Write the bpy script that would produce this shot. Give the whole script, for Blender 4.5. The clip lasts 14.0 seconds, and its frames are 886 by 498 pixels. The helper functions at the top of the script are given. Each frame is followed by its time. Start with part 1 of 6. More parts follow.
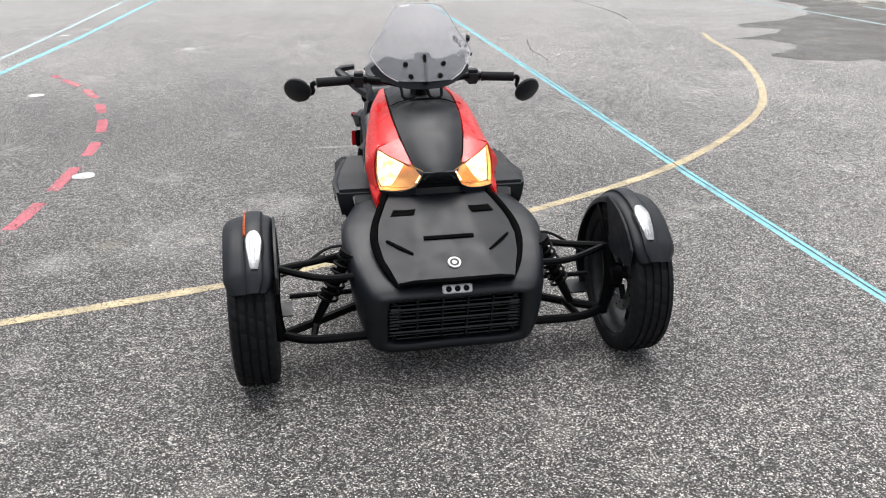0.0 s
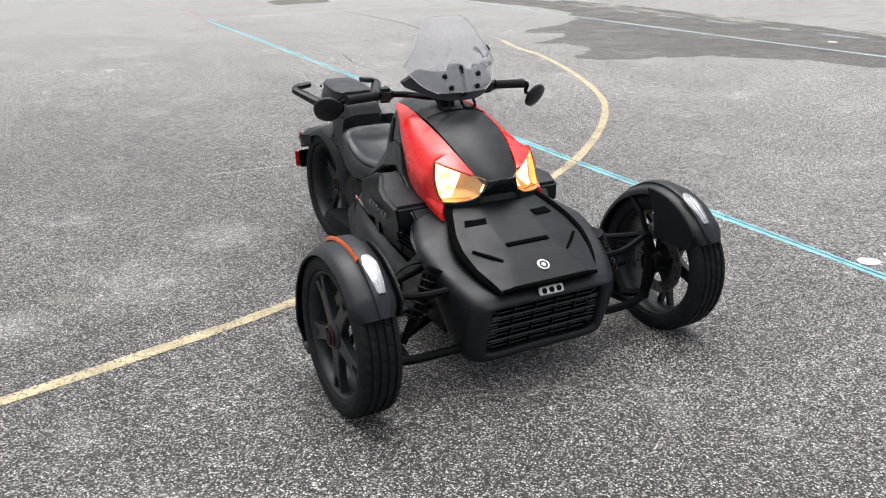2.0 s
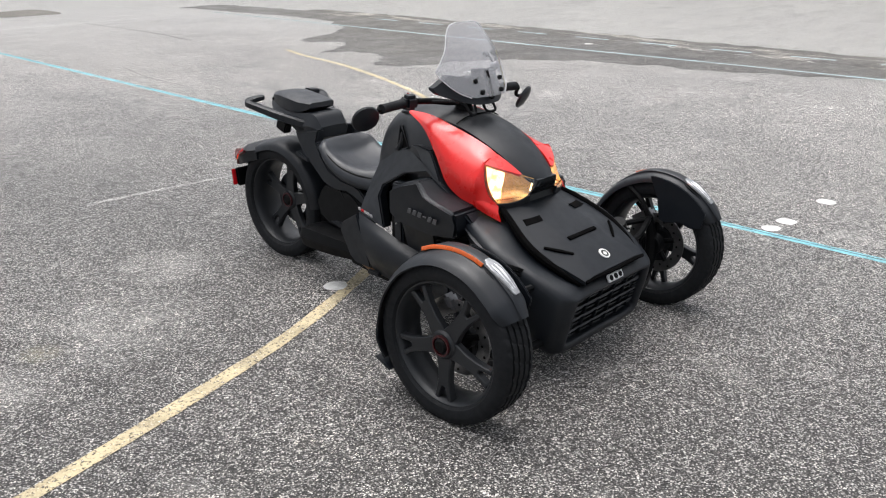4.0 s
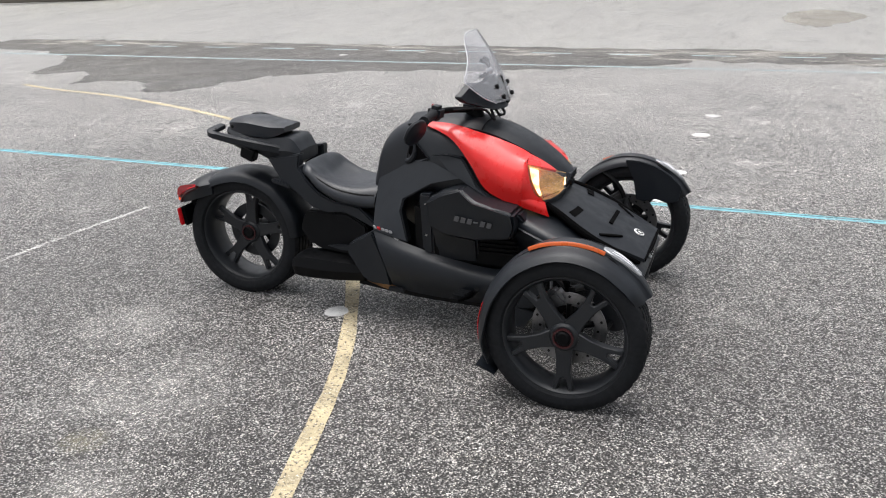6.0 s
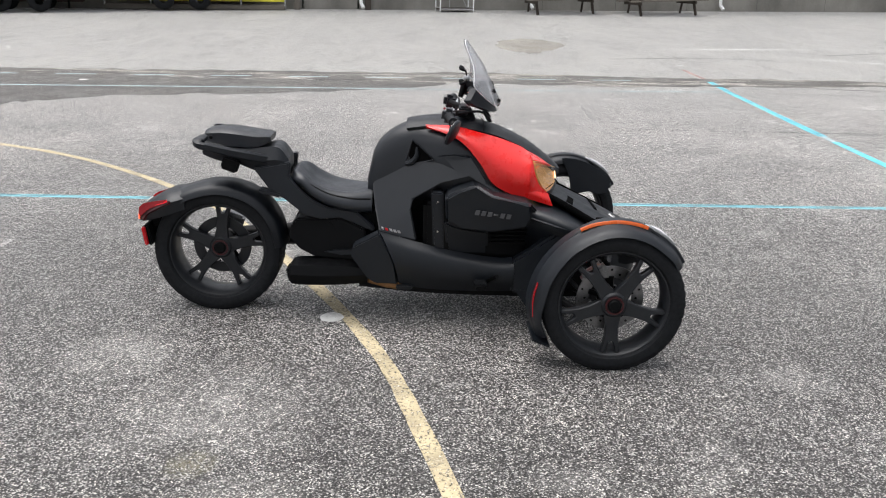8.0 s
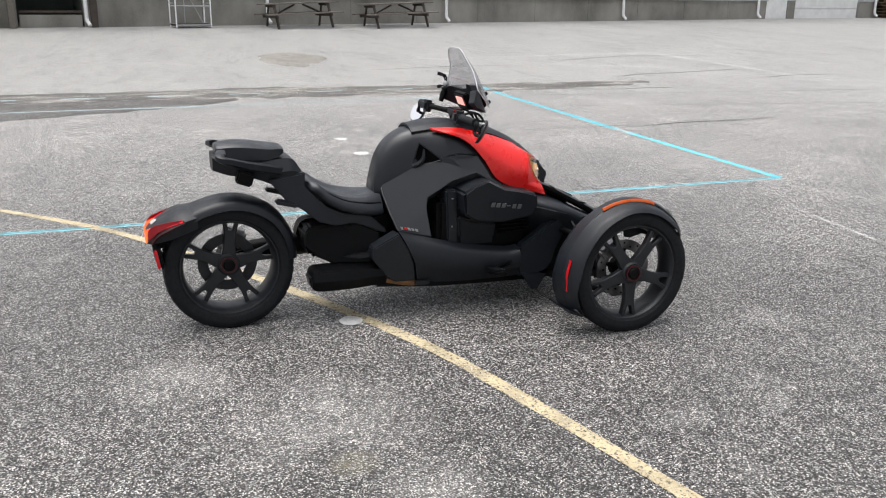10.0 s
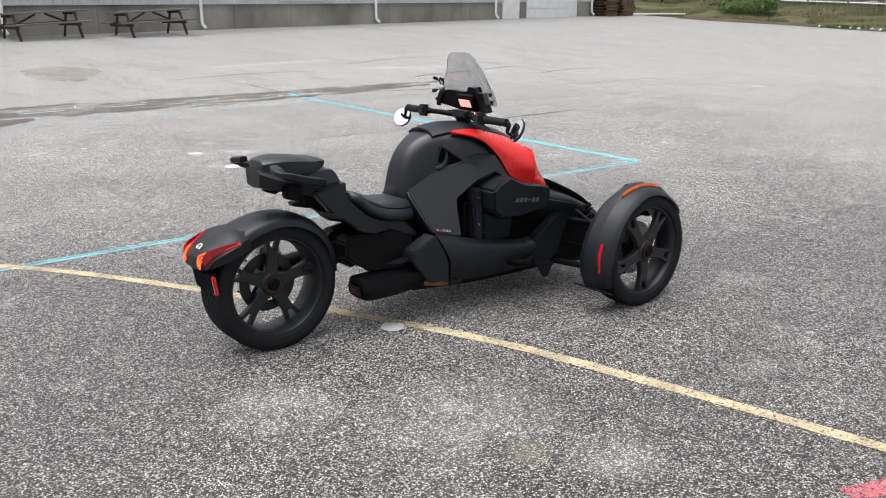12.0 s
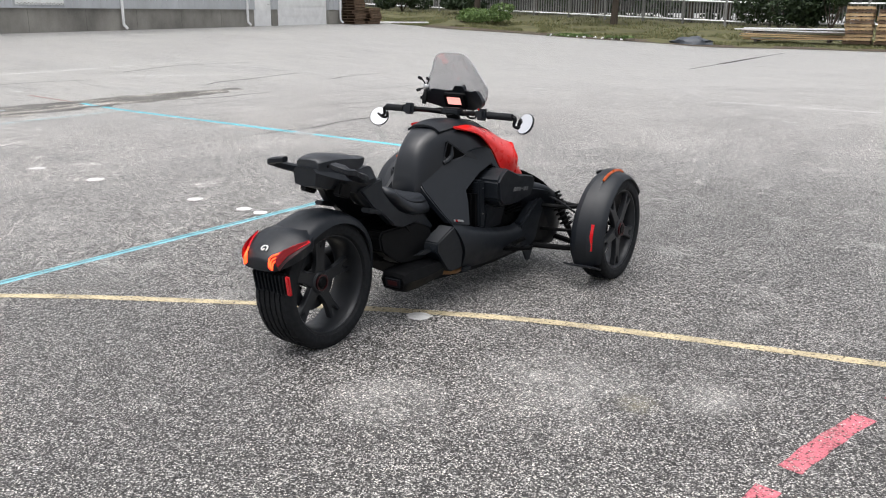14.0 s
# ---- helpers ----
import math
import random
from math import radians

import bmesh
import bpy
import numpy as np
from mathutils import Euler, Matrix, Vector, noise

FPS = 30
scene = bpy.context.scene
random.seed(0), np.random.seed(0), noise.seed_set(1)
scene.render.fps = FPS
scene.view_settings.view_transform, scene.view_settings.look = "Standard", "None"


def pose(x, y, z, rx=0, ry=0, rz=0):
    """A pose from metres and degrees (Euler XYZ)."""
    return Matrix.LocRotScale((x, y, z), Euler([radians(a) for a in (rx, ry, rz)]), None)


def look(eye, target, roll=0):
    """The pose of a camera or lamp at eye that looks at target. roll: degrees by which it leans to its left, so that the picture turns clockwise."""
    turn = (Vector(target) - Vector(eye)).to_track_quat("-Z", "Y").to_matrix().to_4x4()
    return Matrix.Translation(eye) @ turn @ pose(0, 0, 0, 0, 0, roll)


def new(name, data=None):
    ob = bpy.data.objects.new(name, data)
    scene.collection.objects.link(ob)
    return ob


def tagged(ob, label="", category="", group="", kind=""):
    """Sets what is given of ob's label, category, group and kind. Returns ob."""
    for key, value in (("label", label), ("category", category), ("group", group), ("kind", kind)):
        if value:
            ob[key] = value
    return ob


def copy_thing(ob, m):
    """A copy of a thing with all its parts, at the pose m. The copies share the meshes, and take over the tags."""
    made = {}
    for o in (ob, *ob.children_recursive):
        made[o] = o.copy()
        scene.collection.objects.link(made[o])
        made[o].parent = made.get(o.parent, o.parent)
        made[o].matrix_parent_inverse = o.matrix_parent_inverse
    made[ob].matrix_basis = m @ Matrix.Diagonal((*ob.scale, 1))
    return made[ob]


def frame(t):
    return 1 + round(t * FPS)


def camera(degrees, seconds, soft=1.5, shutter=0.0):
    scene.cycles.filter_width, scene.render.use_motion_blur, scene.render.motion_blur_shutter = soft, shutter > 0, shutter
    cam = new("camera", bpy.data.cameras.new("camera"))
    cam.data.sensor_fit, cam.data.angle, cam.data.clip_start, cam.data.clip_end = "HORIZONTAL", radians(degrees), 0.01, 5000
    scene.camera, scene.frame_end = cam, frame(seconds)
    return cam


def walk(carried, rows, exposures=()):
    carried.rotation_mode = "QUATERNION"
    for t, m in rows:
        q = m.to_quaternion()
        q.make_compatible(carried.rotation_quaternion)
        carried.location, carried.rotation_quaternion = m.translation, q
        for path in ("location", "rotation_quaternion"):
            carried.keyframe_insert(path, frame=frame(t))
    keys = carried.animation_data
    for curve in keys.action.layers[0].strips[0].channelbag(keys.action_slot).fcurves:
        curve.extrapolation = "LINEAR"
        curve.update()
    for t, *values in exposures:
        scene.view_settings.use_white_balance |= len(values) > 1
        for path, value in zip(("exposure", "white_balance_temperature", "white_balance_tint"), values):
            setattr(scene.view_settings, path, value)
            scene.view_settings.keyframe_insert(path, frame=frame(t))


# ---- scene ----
cam = camera(54.6, 14.0, soft=1.1)
PATH = [
    (0, (-0.543, -4.570, 1.569), (-0.204, -2.737, 0.845), -0.3),
    (0.5, (-0.792, -4.442, 1.571), (-0.332, -2.637, 0.848), -0.4),
    (1, (-1.072, -4.378, 1.564), (-0.460, -2.618, 0.839), -0.0),
    (1.5, (-1.420, -4.352, 1.584), (-0.651, -2.652, 0.868), -0.2),
    (2, (-1.668, -4.197, 1.571), (-0.781, -2.548, 0.872), -0.5),
    (2.5, (-1.868, -4.017, 1.569), (-0.847, -2.436, 0.892), -0.5),
    (3, (-2.175, -3.845, 1.564), (-1.006, -2.371, 0.885), 0.1),
    (3.2, (-2.279, -3.773, 1.565), (-1.072, -2.331, 0.883), 0.3),
    (5.3, (-3.217, -2.732, 1.556), (-1.55, -1.853, 0.886), -1.1),
    (5.5, (-3.272, -2.6, 1.563), (-1.582, -1.767, 0.893), -1.4),
    (6, (-3.439, -2.295, 1.562), (-1.674, -1.621, 0.905), -1.3),
    (6.5, (-3.655, -1.979, 1.565), (-1.827, -1.478, 0.926), -1.0),
    (7, (-3.743, -1.655, 1.525), (-1.877, -1.315, 0.89), -0.5),
    (7.5, (-3.837, -1.323, 1.522), (-1.94, -1.186, 0.905), 0.3),
    (7.7, (-3.899, -1.179, 1.505), (-1.995, -1.114, 0.897), 0.6),
    (9.8, (-3.972, 0.285, 1.489), (-2.159, -0.343, 0.926), 0.7),
    (10, (-3.94, 0.404, 1.472), (-2.142, -0.271, 0.913), 0.5),
    (10.5, (-3.82, 0.721, 1.485), (-2.078, -0.095, 0.937), 0.4),
    (11, (-3.755, 1.119, 1.496), (-2.084, 0.165, 0.949), 0.4),
    (11.5, (-3.598, 1.388, 1.47), (-2.0, 0.322, 0.915), -0.1),
    (12, (-3.372, 1.65, 1.482), (-1.862, 0.459, 0.932), -0.4),
    (12.5, (-3.192, 1.985, 1.475), (-1.795, 0.659, 0.936), -0.1),
    (13, (-3.024, 2.227, 1.472), (-1.722, 0.811, 0.927), -0.5),
    (13.5, (-2.773, 2.433, 1.468), (-1.574, 0.93, 0.917), -0.4),
    (14, (-2.545, 2.731, 1.456), (-1.47, 1.13, 0.923), 0.3),
]
walk(cam, [(t, look(eye, target, roll)) for t, eye, target, roll in PATH], [(0, 0.45, 6420, 11), (14, 0.45, 6420, 11)])

# ---- light ----
world = bpy.data.worlds.new("overcast_sky")
scene.world = world
world.use_nodes = True
wn, wl = world.node_tree.nodes, world.node_tree.links
wn.clear()
sky = wn.new("ShaderNodeTexSky")
sky.sky_type, sky.sun_disc = "NISHITA", False
sky.sun_elevation, sky.sun_rotation = radians(76), radians(37)
sky.air_density, sky.dust_density, sky.ozone_density = 1.0, 6.0, 0.5
grey = wn.new("ShaderNodeHueSaturation")
grey.inputs["Saturation"].default_value = 0.22
bg = wn.new("ShaderNodeBackground")
bg.inputs["Strength"].default_value = 0.145
wout = wn.new("ShaderNodeOutputWorld")
wl.new(sky.outputs[0], grey.inputs["Color"])
wl.new(grey.outputs[0], bg.inputs["Color"])
wl.new(bg.outputs[0], wout.inputs["Surface"])
sun = new("sun", bpy.data.lights.new("sun", "SUN"))
sun.data.energy, sun.data.angle, sun.data.color = 1.5, radians(58), (1.0, 0.97, 0.93)
sun.matrix_world = look((0, 0, 40), (6, -8, 0))


# ---- materials ----
class Nodes:
    """A new node material with short ways to add nodes and links."""

    def __init__(self, name):
        self.mat = bpy.data.materials.new(name)
        self.mat.use_nodes = True
        self.tree = self.mat.node_tree
        self.bsdf = self.tree.nodes["Principled BSDF"]
        self.out = self.tree.nodes["Material Output"]
        self.place = self.tree.nodes.new("ShaderNodeNewGeometry").outputs["Position"]

    def add(self, kind, operation="", blend=""):
        n = self.tree.nodes.new("ShaderNode" + kind)
        if operation:
            n.operation = operation
        if blend:
            n.data_type, n.blend_type = "RGBA", blend
        return n

    def link(self, a, b):
        self.tree.links.new(a, b)

    def noise(self, scale, detail=4.0, rough=0.55, vector=None, stretch=None):
        n = self.add("TexNoise")
        n.inputs["Scale"].default_value, n.inputs["Detail"].default_value, n.inputs["Roughness"].default_value = scale, detail, rough
        src = vector or self.place
        if stretch:
            m = self.add("Mapping")
            m.inputs["Scale"].default_value = stretch
            self.link(src, m.inputs["Vector"])
            src = m.outputs[0]
        self.link(src, n.inputs["Vector"])
        return n.outputs["Fac"]

    def ramp(self, fac, *stops):
        r = self.add("ValToRGB")
        e = r.color_ramp.elements
        while len(e) < len(stops):
            e.new(0.5)
        for el, (pos, col) in zip(e, stops):
            el.position = pos
            el.color = (*((col,) * 3 if not hasattr(col, "__len__") else col), 1)
        self.link(fac, r.inputs[0])
        return r.outputs[0]

    def mix(self, fac, a, b, blend="MIX"):
        m = self.add("Mix", blend=blend)
        for sock, v in ((m.inputs[0], fac), (m.inputs[6], a), (m.inputs[7], b)):
            if hasattr(v, "is_output"):
                self.link(v, sock)
            elif hasattr(v, "__len__"):
                sock.default_value = (*v, 1)
            else:
                sock.default_value = v
        return m.outputs[2]

    def math(self, op, a, b=0.5):
        m = self.add("Math", op)
        for sock, v in zip(m.inputs, (a, b)):
            if hasattr(v, "is_output"):
                self.link(v, sock)
            else:
                sock.default_value = v
        return m.outputs[0]

    def bump(self, height, strength, distance):
        b = self.add("Bump")
        b.inputs["Strength"].default_value, b.inputs["Distance"].default_value = strength, distance
        self.link(height, b.inputs["Height"])
        self.link(b.outputs[0], self.bsdf.inputs["Normal"])


def surface(name, base, rough=0.5, metal=0.0, vary=0.15, big=3.0, fine=220.0, bump=0.05, coat=0.0, grain=None, spec=0.5):
    """A plain painted, moulded or metal surface with blotches, fine grain and slight relief."""
    k = Nodes(name)
    lo, hi = [c * (1 - vary) for c in base], [min(1, c * (1 + vary)) for c in base]
    a = k.ramp(k.noise(big, 5, stretch=grain), (0.3, lo), (0.7, hi))
    f = k.noise(fine, 3, stretch=grain)
    k.link(k.mix(0.25 * min(1, vary * 4), a, k.ramp(f, (0.3, [c * 0.6 for c in base]), (0.7, [min(1, c * 1.4) for c in base]))), k.bsdf.inputs["Base Color"])
    k.link(k.ramp(k.noise(big * 6, 4), (0.3, max(0.03, rough - 0.08)), (0.7, min(1, rough + 0.08))), k.bsdf.inputs["Roughness"])
    k.bsdf.inputs["Metallic"].default_value = metal
    k.bsdf.inputs["Specular IOR Level"].default_value = spec
    if coat:
        k.bsdf.inputs["Coat Weight"].default_value, k.bsdf.inputs["Coat Roughness"].default_value = coat, 0.04
    if bump:
        k.bump(f, bump, 0.002)
    return k.mat


def glowing(name, colour, strength, dark):
    k = Nodes(name)
    k.bsdf.inputs["Base Color"].default_value = (*colour, 1)
    k.bsdf.inputs["Roughness"].default_value = 0.12
    k.link(k.ramp(k.noise(38, 3), (0.36, dark), (0.54, colour)), k.bsdf.inputs["Emission Color"])
    k.bsdf.inputs["Emission Strength"].default_value = strength
    return k.mat


def round_spot(k, x, y, r):
    """1 in the middle of a spot on the ground, fading to 0 at its rim."""
    d = k.add("VectorMath", "DISTANCE")
    k.link(k.place, d.inputs[0])
    d.inputs[1].default_value = (x, y, 0)
    m = k.add("MapRange")
    m.inputs[1].default_value, m.inputs[2].default_value = r, r * 0.25
    k.link(d.outputs["Value"], m.inputs[0])
    return m.outputs[0]


def stone_chips(k):
    """Colour and height of weathered open asphalt: pale chips in dark binder, worn and darker areas, low-angle
    brightness painted in by distance, an older pale lot past the drain.
    """
    v = k.add("TexVoronoi")
    v.inputs["Scale"].default_value, v.inputs["Randomness"].default_value = 195.0, 1.0
    k.link(k.place, v.inputs["Vector"])
    sep = k.add("SeparateColor")
    k.link(v.outputs["Color"], sep.inputs[0])
    chips = k.ramp(sep.outputs[0], (0.0, (0.012, 0.0115, 0.011)), (0.44, (0.036, 0.0345, 0.033)), (0.70, (0.15, 0.144, 0.138)), (0.85, (0.42, 0.408, 0.392)), (1.0, (0.98, 0.965, 0.94)))
    gap = k.ramp(v.outputs["Distance"], (0.30, 1.0), (0.70, 0.30))
    chips = k.mix(0.85, chips, gap, "MULTIPLY")
    # clumps of stones, thumb to hand wide
    grit = k.ramp(k.noise(34.0, 3, 0.75), (0.34, 0.55), (0.5, 0.98), (0.66, 1.6))
    chips = k.mix(1.0, chips, grit, "MULTIPLY")
    clump = k.ramp(k.noise(9.0, 5, 0.75), (0.36, 0.78), (0.5, 1.0), (0.64, 1.28))
    chips = k.mix(1.0, chips, clump, "MULTIPLY")
    worn = k.ramp(k.noise(0.55, 6, 0.6), (0.35, 0.74), (0.68, 1.12))
    chips = k.mix(1.0, chips, worn, "MULTIPLY")
    # paler with distance from the bike: low-angle brightness put into the colour
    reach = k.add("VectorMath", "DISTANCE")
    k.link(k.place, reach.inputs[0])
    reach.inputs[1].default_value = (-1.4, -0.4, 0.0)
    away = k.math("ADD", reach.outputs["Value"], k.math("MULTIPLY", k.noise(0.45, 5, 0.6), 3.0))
    grazing_gain = k.add("MapRange")
    grazing_gain.inputs[1].default_value, grazing_gain.inputs[2].default_value, grazing_gain.inputs[3].default_value, grazing_gain.inputs[4].default_value = 4.2, 8.5, 0.95, 2.3
    k.link(away, grazing_gain.inputs[0])
    chips = k.mix(1.0, chips, grazing_gain.outputs[0], "MULTIPLY")
    # pale scrubbed spots where the binder is dusted grey, and brownish dirt
    scrub = k.ramp(k.noise(1.7, 6, 0.72), (0.565, 0.0), (0.70, 0.85))
    ragged = k.ramp(k.noise(5.5, 5, 0.7), (0.36, 0.15), (0.60, 1.0))
    for x, y, r in ((-1.14, -0.20, 0.44), (-0.83, -2.46, 0.18), (-0.64, 0.30, 0.28), (-1.68, -0.42, 0.22)):
        scrub = k.math("MAXIMUM", scrub, k.math("MULTIPLY", round_spot(k, x, y, r), ragged))
    pale = k.mix(1.0, k.mix(0.14, chips, (0.33, 0.325, 0.315)), (1.62, 1.62, 1.62), "MULTIPLY")
    chips = k.mix(scrub, chips, pale)
    dirt = k.ramp(k.noise(2.3, 5, 0.7, stretch=(1, 0.7, 1)), (0.60, 0.0), (0.74, 0.55))
    chips = k.mix(dirt, chips, k.mix(1.0, chips, (0.86, 0.80, 0.68), "MULTIPLY"))
    moss = k.math("MULTIPLY", round_spot(k, -1.48, -0.21, 0.10), k.ramp(k.noise(30, 4, 0.7), (0.42, 0.0), (0.58, 0.8)))
    chips = k.mix(moss, chips, (0.12, 0.105, 0.035))
    stain = k.ramp(k.noise(0.9, 5, 0.65, stretch=(1, 0.35, 1)), (0.30, 0.72), (0.46, 1.0))
    chips = k.mix(1.0, chips, stain, "MULTIPLY")
    sepx = k.add("SeparateXYZ")
    k.link(k.place, sepx.inputs[0])
    wobble = k.math("MULTIPLY_ADD", k.noise(0.7, 4), 1.6)
    k.tree.nodes[-1].inputs[2].default_value = -0.8
    edge = k.math("ADD", sepx.outputs[0], wobble)
    far = k.add("MapRange")
    far.inputs[1].default_value, far.inputs[2].default_value = 9.6, 10.9
    k.link(edge, far.inputs[0])
    old = k.ramp(k.noise(0.5, 6, 0.6, stretch=(0.6, 1.6, 1)), (0.3, (0.215, 0.208, 0.190)), (0.7, (0.315, 0.307, 0.280)))
    old = k.mix(0.7, old, k.ramp(sep.outputs[1], (0.0, 0.40), (1.0, 1.45)), "MULTIPLY")
    marks = k.ramp(k.noise(3.2, 8, 0.78, stretch=(0.5, 1.2, 1)), (0.35, 0.62), (0.48, 1.0), (0.64, 1.22))
    old = k.mix(1.0, old, marks, "MULTIPLY")
    old = k.mix(0.7, old, grit, "MULTIPLY")
    # the same painted paling by distance goes on into the old lot's colour
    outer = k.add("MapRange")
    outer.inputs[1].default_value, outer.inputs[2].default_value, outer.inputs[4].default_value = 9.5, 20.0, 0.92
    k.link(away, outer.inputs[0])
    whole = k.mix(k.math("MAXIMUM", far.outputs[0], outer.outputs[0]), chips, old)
    return k.mix(1.0, whole, (1.03, 1.0, 0.945), "MULTIPLY"), v.outputs["Distance"]


def make_asphalt():
    k = Nodes("weathered_asphalt")
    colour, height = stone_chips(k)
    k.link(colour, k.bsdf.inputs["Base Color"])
    k.bsdf.inputs["Roughness"].default_value = 0.6
    k.bsdf.inputs["Specular IOR Level"].default_value = 0.45
    bw = k.add("RGBToBW")
    k.link(colour, bw.inputs[0])
    # sheen added to brighten pale chips at low viewing angles
    grazing_sheen = k.math("MULTIPLY_ADD", bw.outputs[0], 4.5)
    k.tree.nodes[-1].inputs[2].default_value = 0.06
    k.tree.nodes[-1].use_clamp = True
    k.link(grazing_sheen, k.bsdf.inputs["Sheen Weight"])
    k.bsdf.inputs["Sheen Roughness"].default_value = 0.5
    k.bump(height, 0.8, 0.004)
    return k.mat


def make_wet(name, dark, rough, broken=0.0):
    """Asphalt darkened by water; broken: how far the water has dried to streaks."""
    k = Nodes(name)
    colour, height = stone_chips(k)
    water = k.ramp(k.noise(1.5, 7, 0.68, stretch=(2.6, 0.42, 1)), (0.28 + broken, 0.0), (0.35 + broken, 1.0))
    wet = k.mix(1.0, colour, (dark, dark, dark * 1.02), "MULTIPLY")
    k.link(k.mix(water, colour, wet), k.bsdf.inputs["Base Color"])
    k.link(k.ramp(k.noise(1.4, 5), (0.35, rough), (0.65, rough + 0.25)), k.bsdf.inputs["Roughness"])
    k.bump(height, 0.12, 0.003)
    return k.mat


def road_paint(name, colour, worn):
    k = Nodes(name)
    under, height = stone_chips(k)
    chips = k.ramp(k.noise(70, 5, 0.7), (worn - 0.05, 0.0), (worn + 0.06, 1.0))
    wide = k.ramp(k.noise(5, 4, 0.6), (0.3, 0.45), (0.55, 1.0))
    mask = k.math("MULTIPLY", chips, wide)
    tint = k.ramp(k.noise(9, 4), (0.3, [c * 0.8 for c in colour]), (0.7, colour))
    k.link(k.mix(mask, under, tint), k.bsdf.inputs["Base Color"])
    k.bsdf.inputs["Roughness"].default_value = 0.7
    k.bsdf.inputs["Specular IOR Level"].default_value = 0.2
    k.bump(height, 0.35, 0.003)
    return k.mat


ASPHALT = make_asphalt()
WET = make_wet("rain_wet_asphalt", 0.34, 0.42)
STREAK = make_wet("half_dried_wet_asphalt", 0.32, 0.5, 0.15)
DAMP = make_wet("damp_asphalt", 0.90, 0.55)
FRESH = make_wet("dark_asphalt_repair", 0.55, 0.8)
CRACK = surface("tar_crack", (0.035, 0.034, 0.033), 0.8, vary=0.4, big=8)
PAINT_BLUE = road_paint("pale_blue_road_paint", (0.26, 0.60, 0.68), 0.38)
PAINT_CLEAN = road_paint("clear_blue_road_paint", (0.15, 0.58, 0.70), 0.31)
PAINT_PALE = road_paint("faded_blue_white_paint", (0.50, 0.66, 0.70), 0.44)
PAINT_WHITE = road_paint("white_road_paint", (0.86, 0.86, 0.84), 0.32)
PAINT_THIN = road_paint("thin_worn_white_paint", (0.92, 0.92, 0.90), 0.34)
PAINT_GHOST = road_paint("nearly_worn_off_white_paint", (0.64, 0.64, 0.63), 0.475)
PAINT_YELLOW = road_paint("cream_yellow_road_paint", (0.60, 0.51, 0.33), 0.42)
PAINT_PINK = road_paint("pink_road_paint", (0.62, 0.17, 0.21), 0.44)
PAINT_PINKISH = road_paint("worn_pink_paint", (0.60, 0.34, 0.34), 0.52)

BLACK = surface("matte_black_plastic", (0.0060, 0.0084, 0.0122), 0.46, vary=0.2, bump=0.08, spec=0.42)
HOODBLACK = surface("fine_grained_black_plastic", (0.0058, 0.0080, 0.0116), 0.44, vary=0.1, bump=0.03, spec=0.30)
SATIN = surface("satin_black_body_panel", (0.0052, 0.0073, 0.0112), 0.39, vary=0.12, bump=0.03, spec=0.56)
# base lowered past the other blacks to carry the shade of the under-parts
DEEP = surface("black_frame_metal", (0.0018, 0.0021, 0.0027), 0.5, 0.0, vary=0.3, spec=0.14)
RUBBER = surface("black_tyre_rubber", (0.0064, 0.0076, 0.0096), 0.75, vary=0.35, big=9, bump=0.2, spec=0.3)
WHEEL = surface("dark_grey_cast_alloy", (0.0172, 0.0195, 0.0230), 0.42, 0.2, vary=0.2)
RED = surface("gloss_red_paint", (0.74, 0.014, 0.012), 0.3, vary=0.03, bump=0.0, coat=0.35)
DARKRED = surface("dull_red_plastic", (0.045, 0.005, 0.007), 0.35, vary=0.1)
ORANGE = surface("amber_marker_plastic", (0.52, 0.085, 0.006), 0.3, vary=0.08, bump=0.0, coat=0.15)
REFLECT = surface("red_reflector_plastic", (0.55, 0.010, 0.015), 0.2, vary=0.1, bump=0.1, coat=0.5)
CLEAR = surface("clear_lamp_plastic", (0.36, 0.37, 0.38), 0.14, 0.55, vary=0.35, big=40, bump=0.1, coat=0.5)
VINYL = surface("black_seat_vinyl", (0.0122, 0.0152, 0.0204), 0.42, vary=0.15, fine=500, bump=0.12, spec=0.55)
STEEL = surface("brushed_steel", (0.50, 0.50, 0.49), 0.3, 0.95, vary=0.15)
GREYLET = surface("silver_grey_lettering", (0.075, 0.077, 0.082), 0.45, 0.0, vary=0.05)
SMALLLET = surface("pale_grey_lettering", (0.34, 0.34, 0.35), 0.45, vary=0.05)
BRONZE = surface("heat_stained_steel", (0.24, 0.13, 0.06), 0.4, 0.7, vary=0.4, big=20)
WHITEISH = surface("white_plastic", (0.78, 0.78, 0.77), 0.4, vary=0.05)
DISC = surface("dull_brake_steel", (0.24, 0.24, 0.245), 0.35, 0.9, vary=0.3, big=30)
LAMPGOLD = surface("golden_lamp_reflector", (0.82, 0.47, 0.16), 0.32, 0.85, vary=0.25, big=60, bump=0.1)
LAMPCORE = glowing("lit_headlamp_bulb", (1.0, 0.76, 0.42), 2.4, (0.85, 0.40, 0.10))
TAIL = glowing("lit_tail_lamp", (1.0, 0.085, 0.02), 1.9, (1.0, 0.03, 0.01))
LAMPRED = surface("red_lamp_lens", (0.30, 0.008, 0.014), 0.2, vary=0.1, bump=0.05, coat=0.4)
TAILDIM = glowing("red_tail_lens", (0.75, 0.02, 0.03), 0.25, (0.4, 0.0, 0.01))
SCREEN = glowing("lit_display_screen", (0.95, 0.42, 0.36), 0.75, (0.85, 0.34, 0.30))

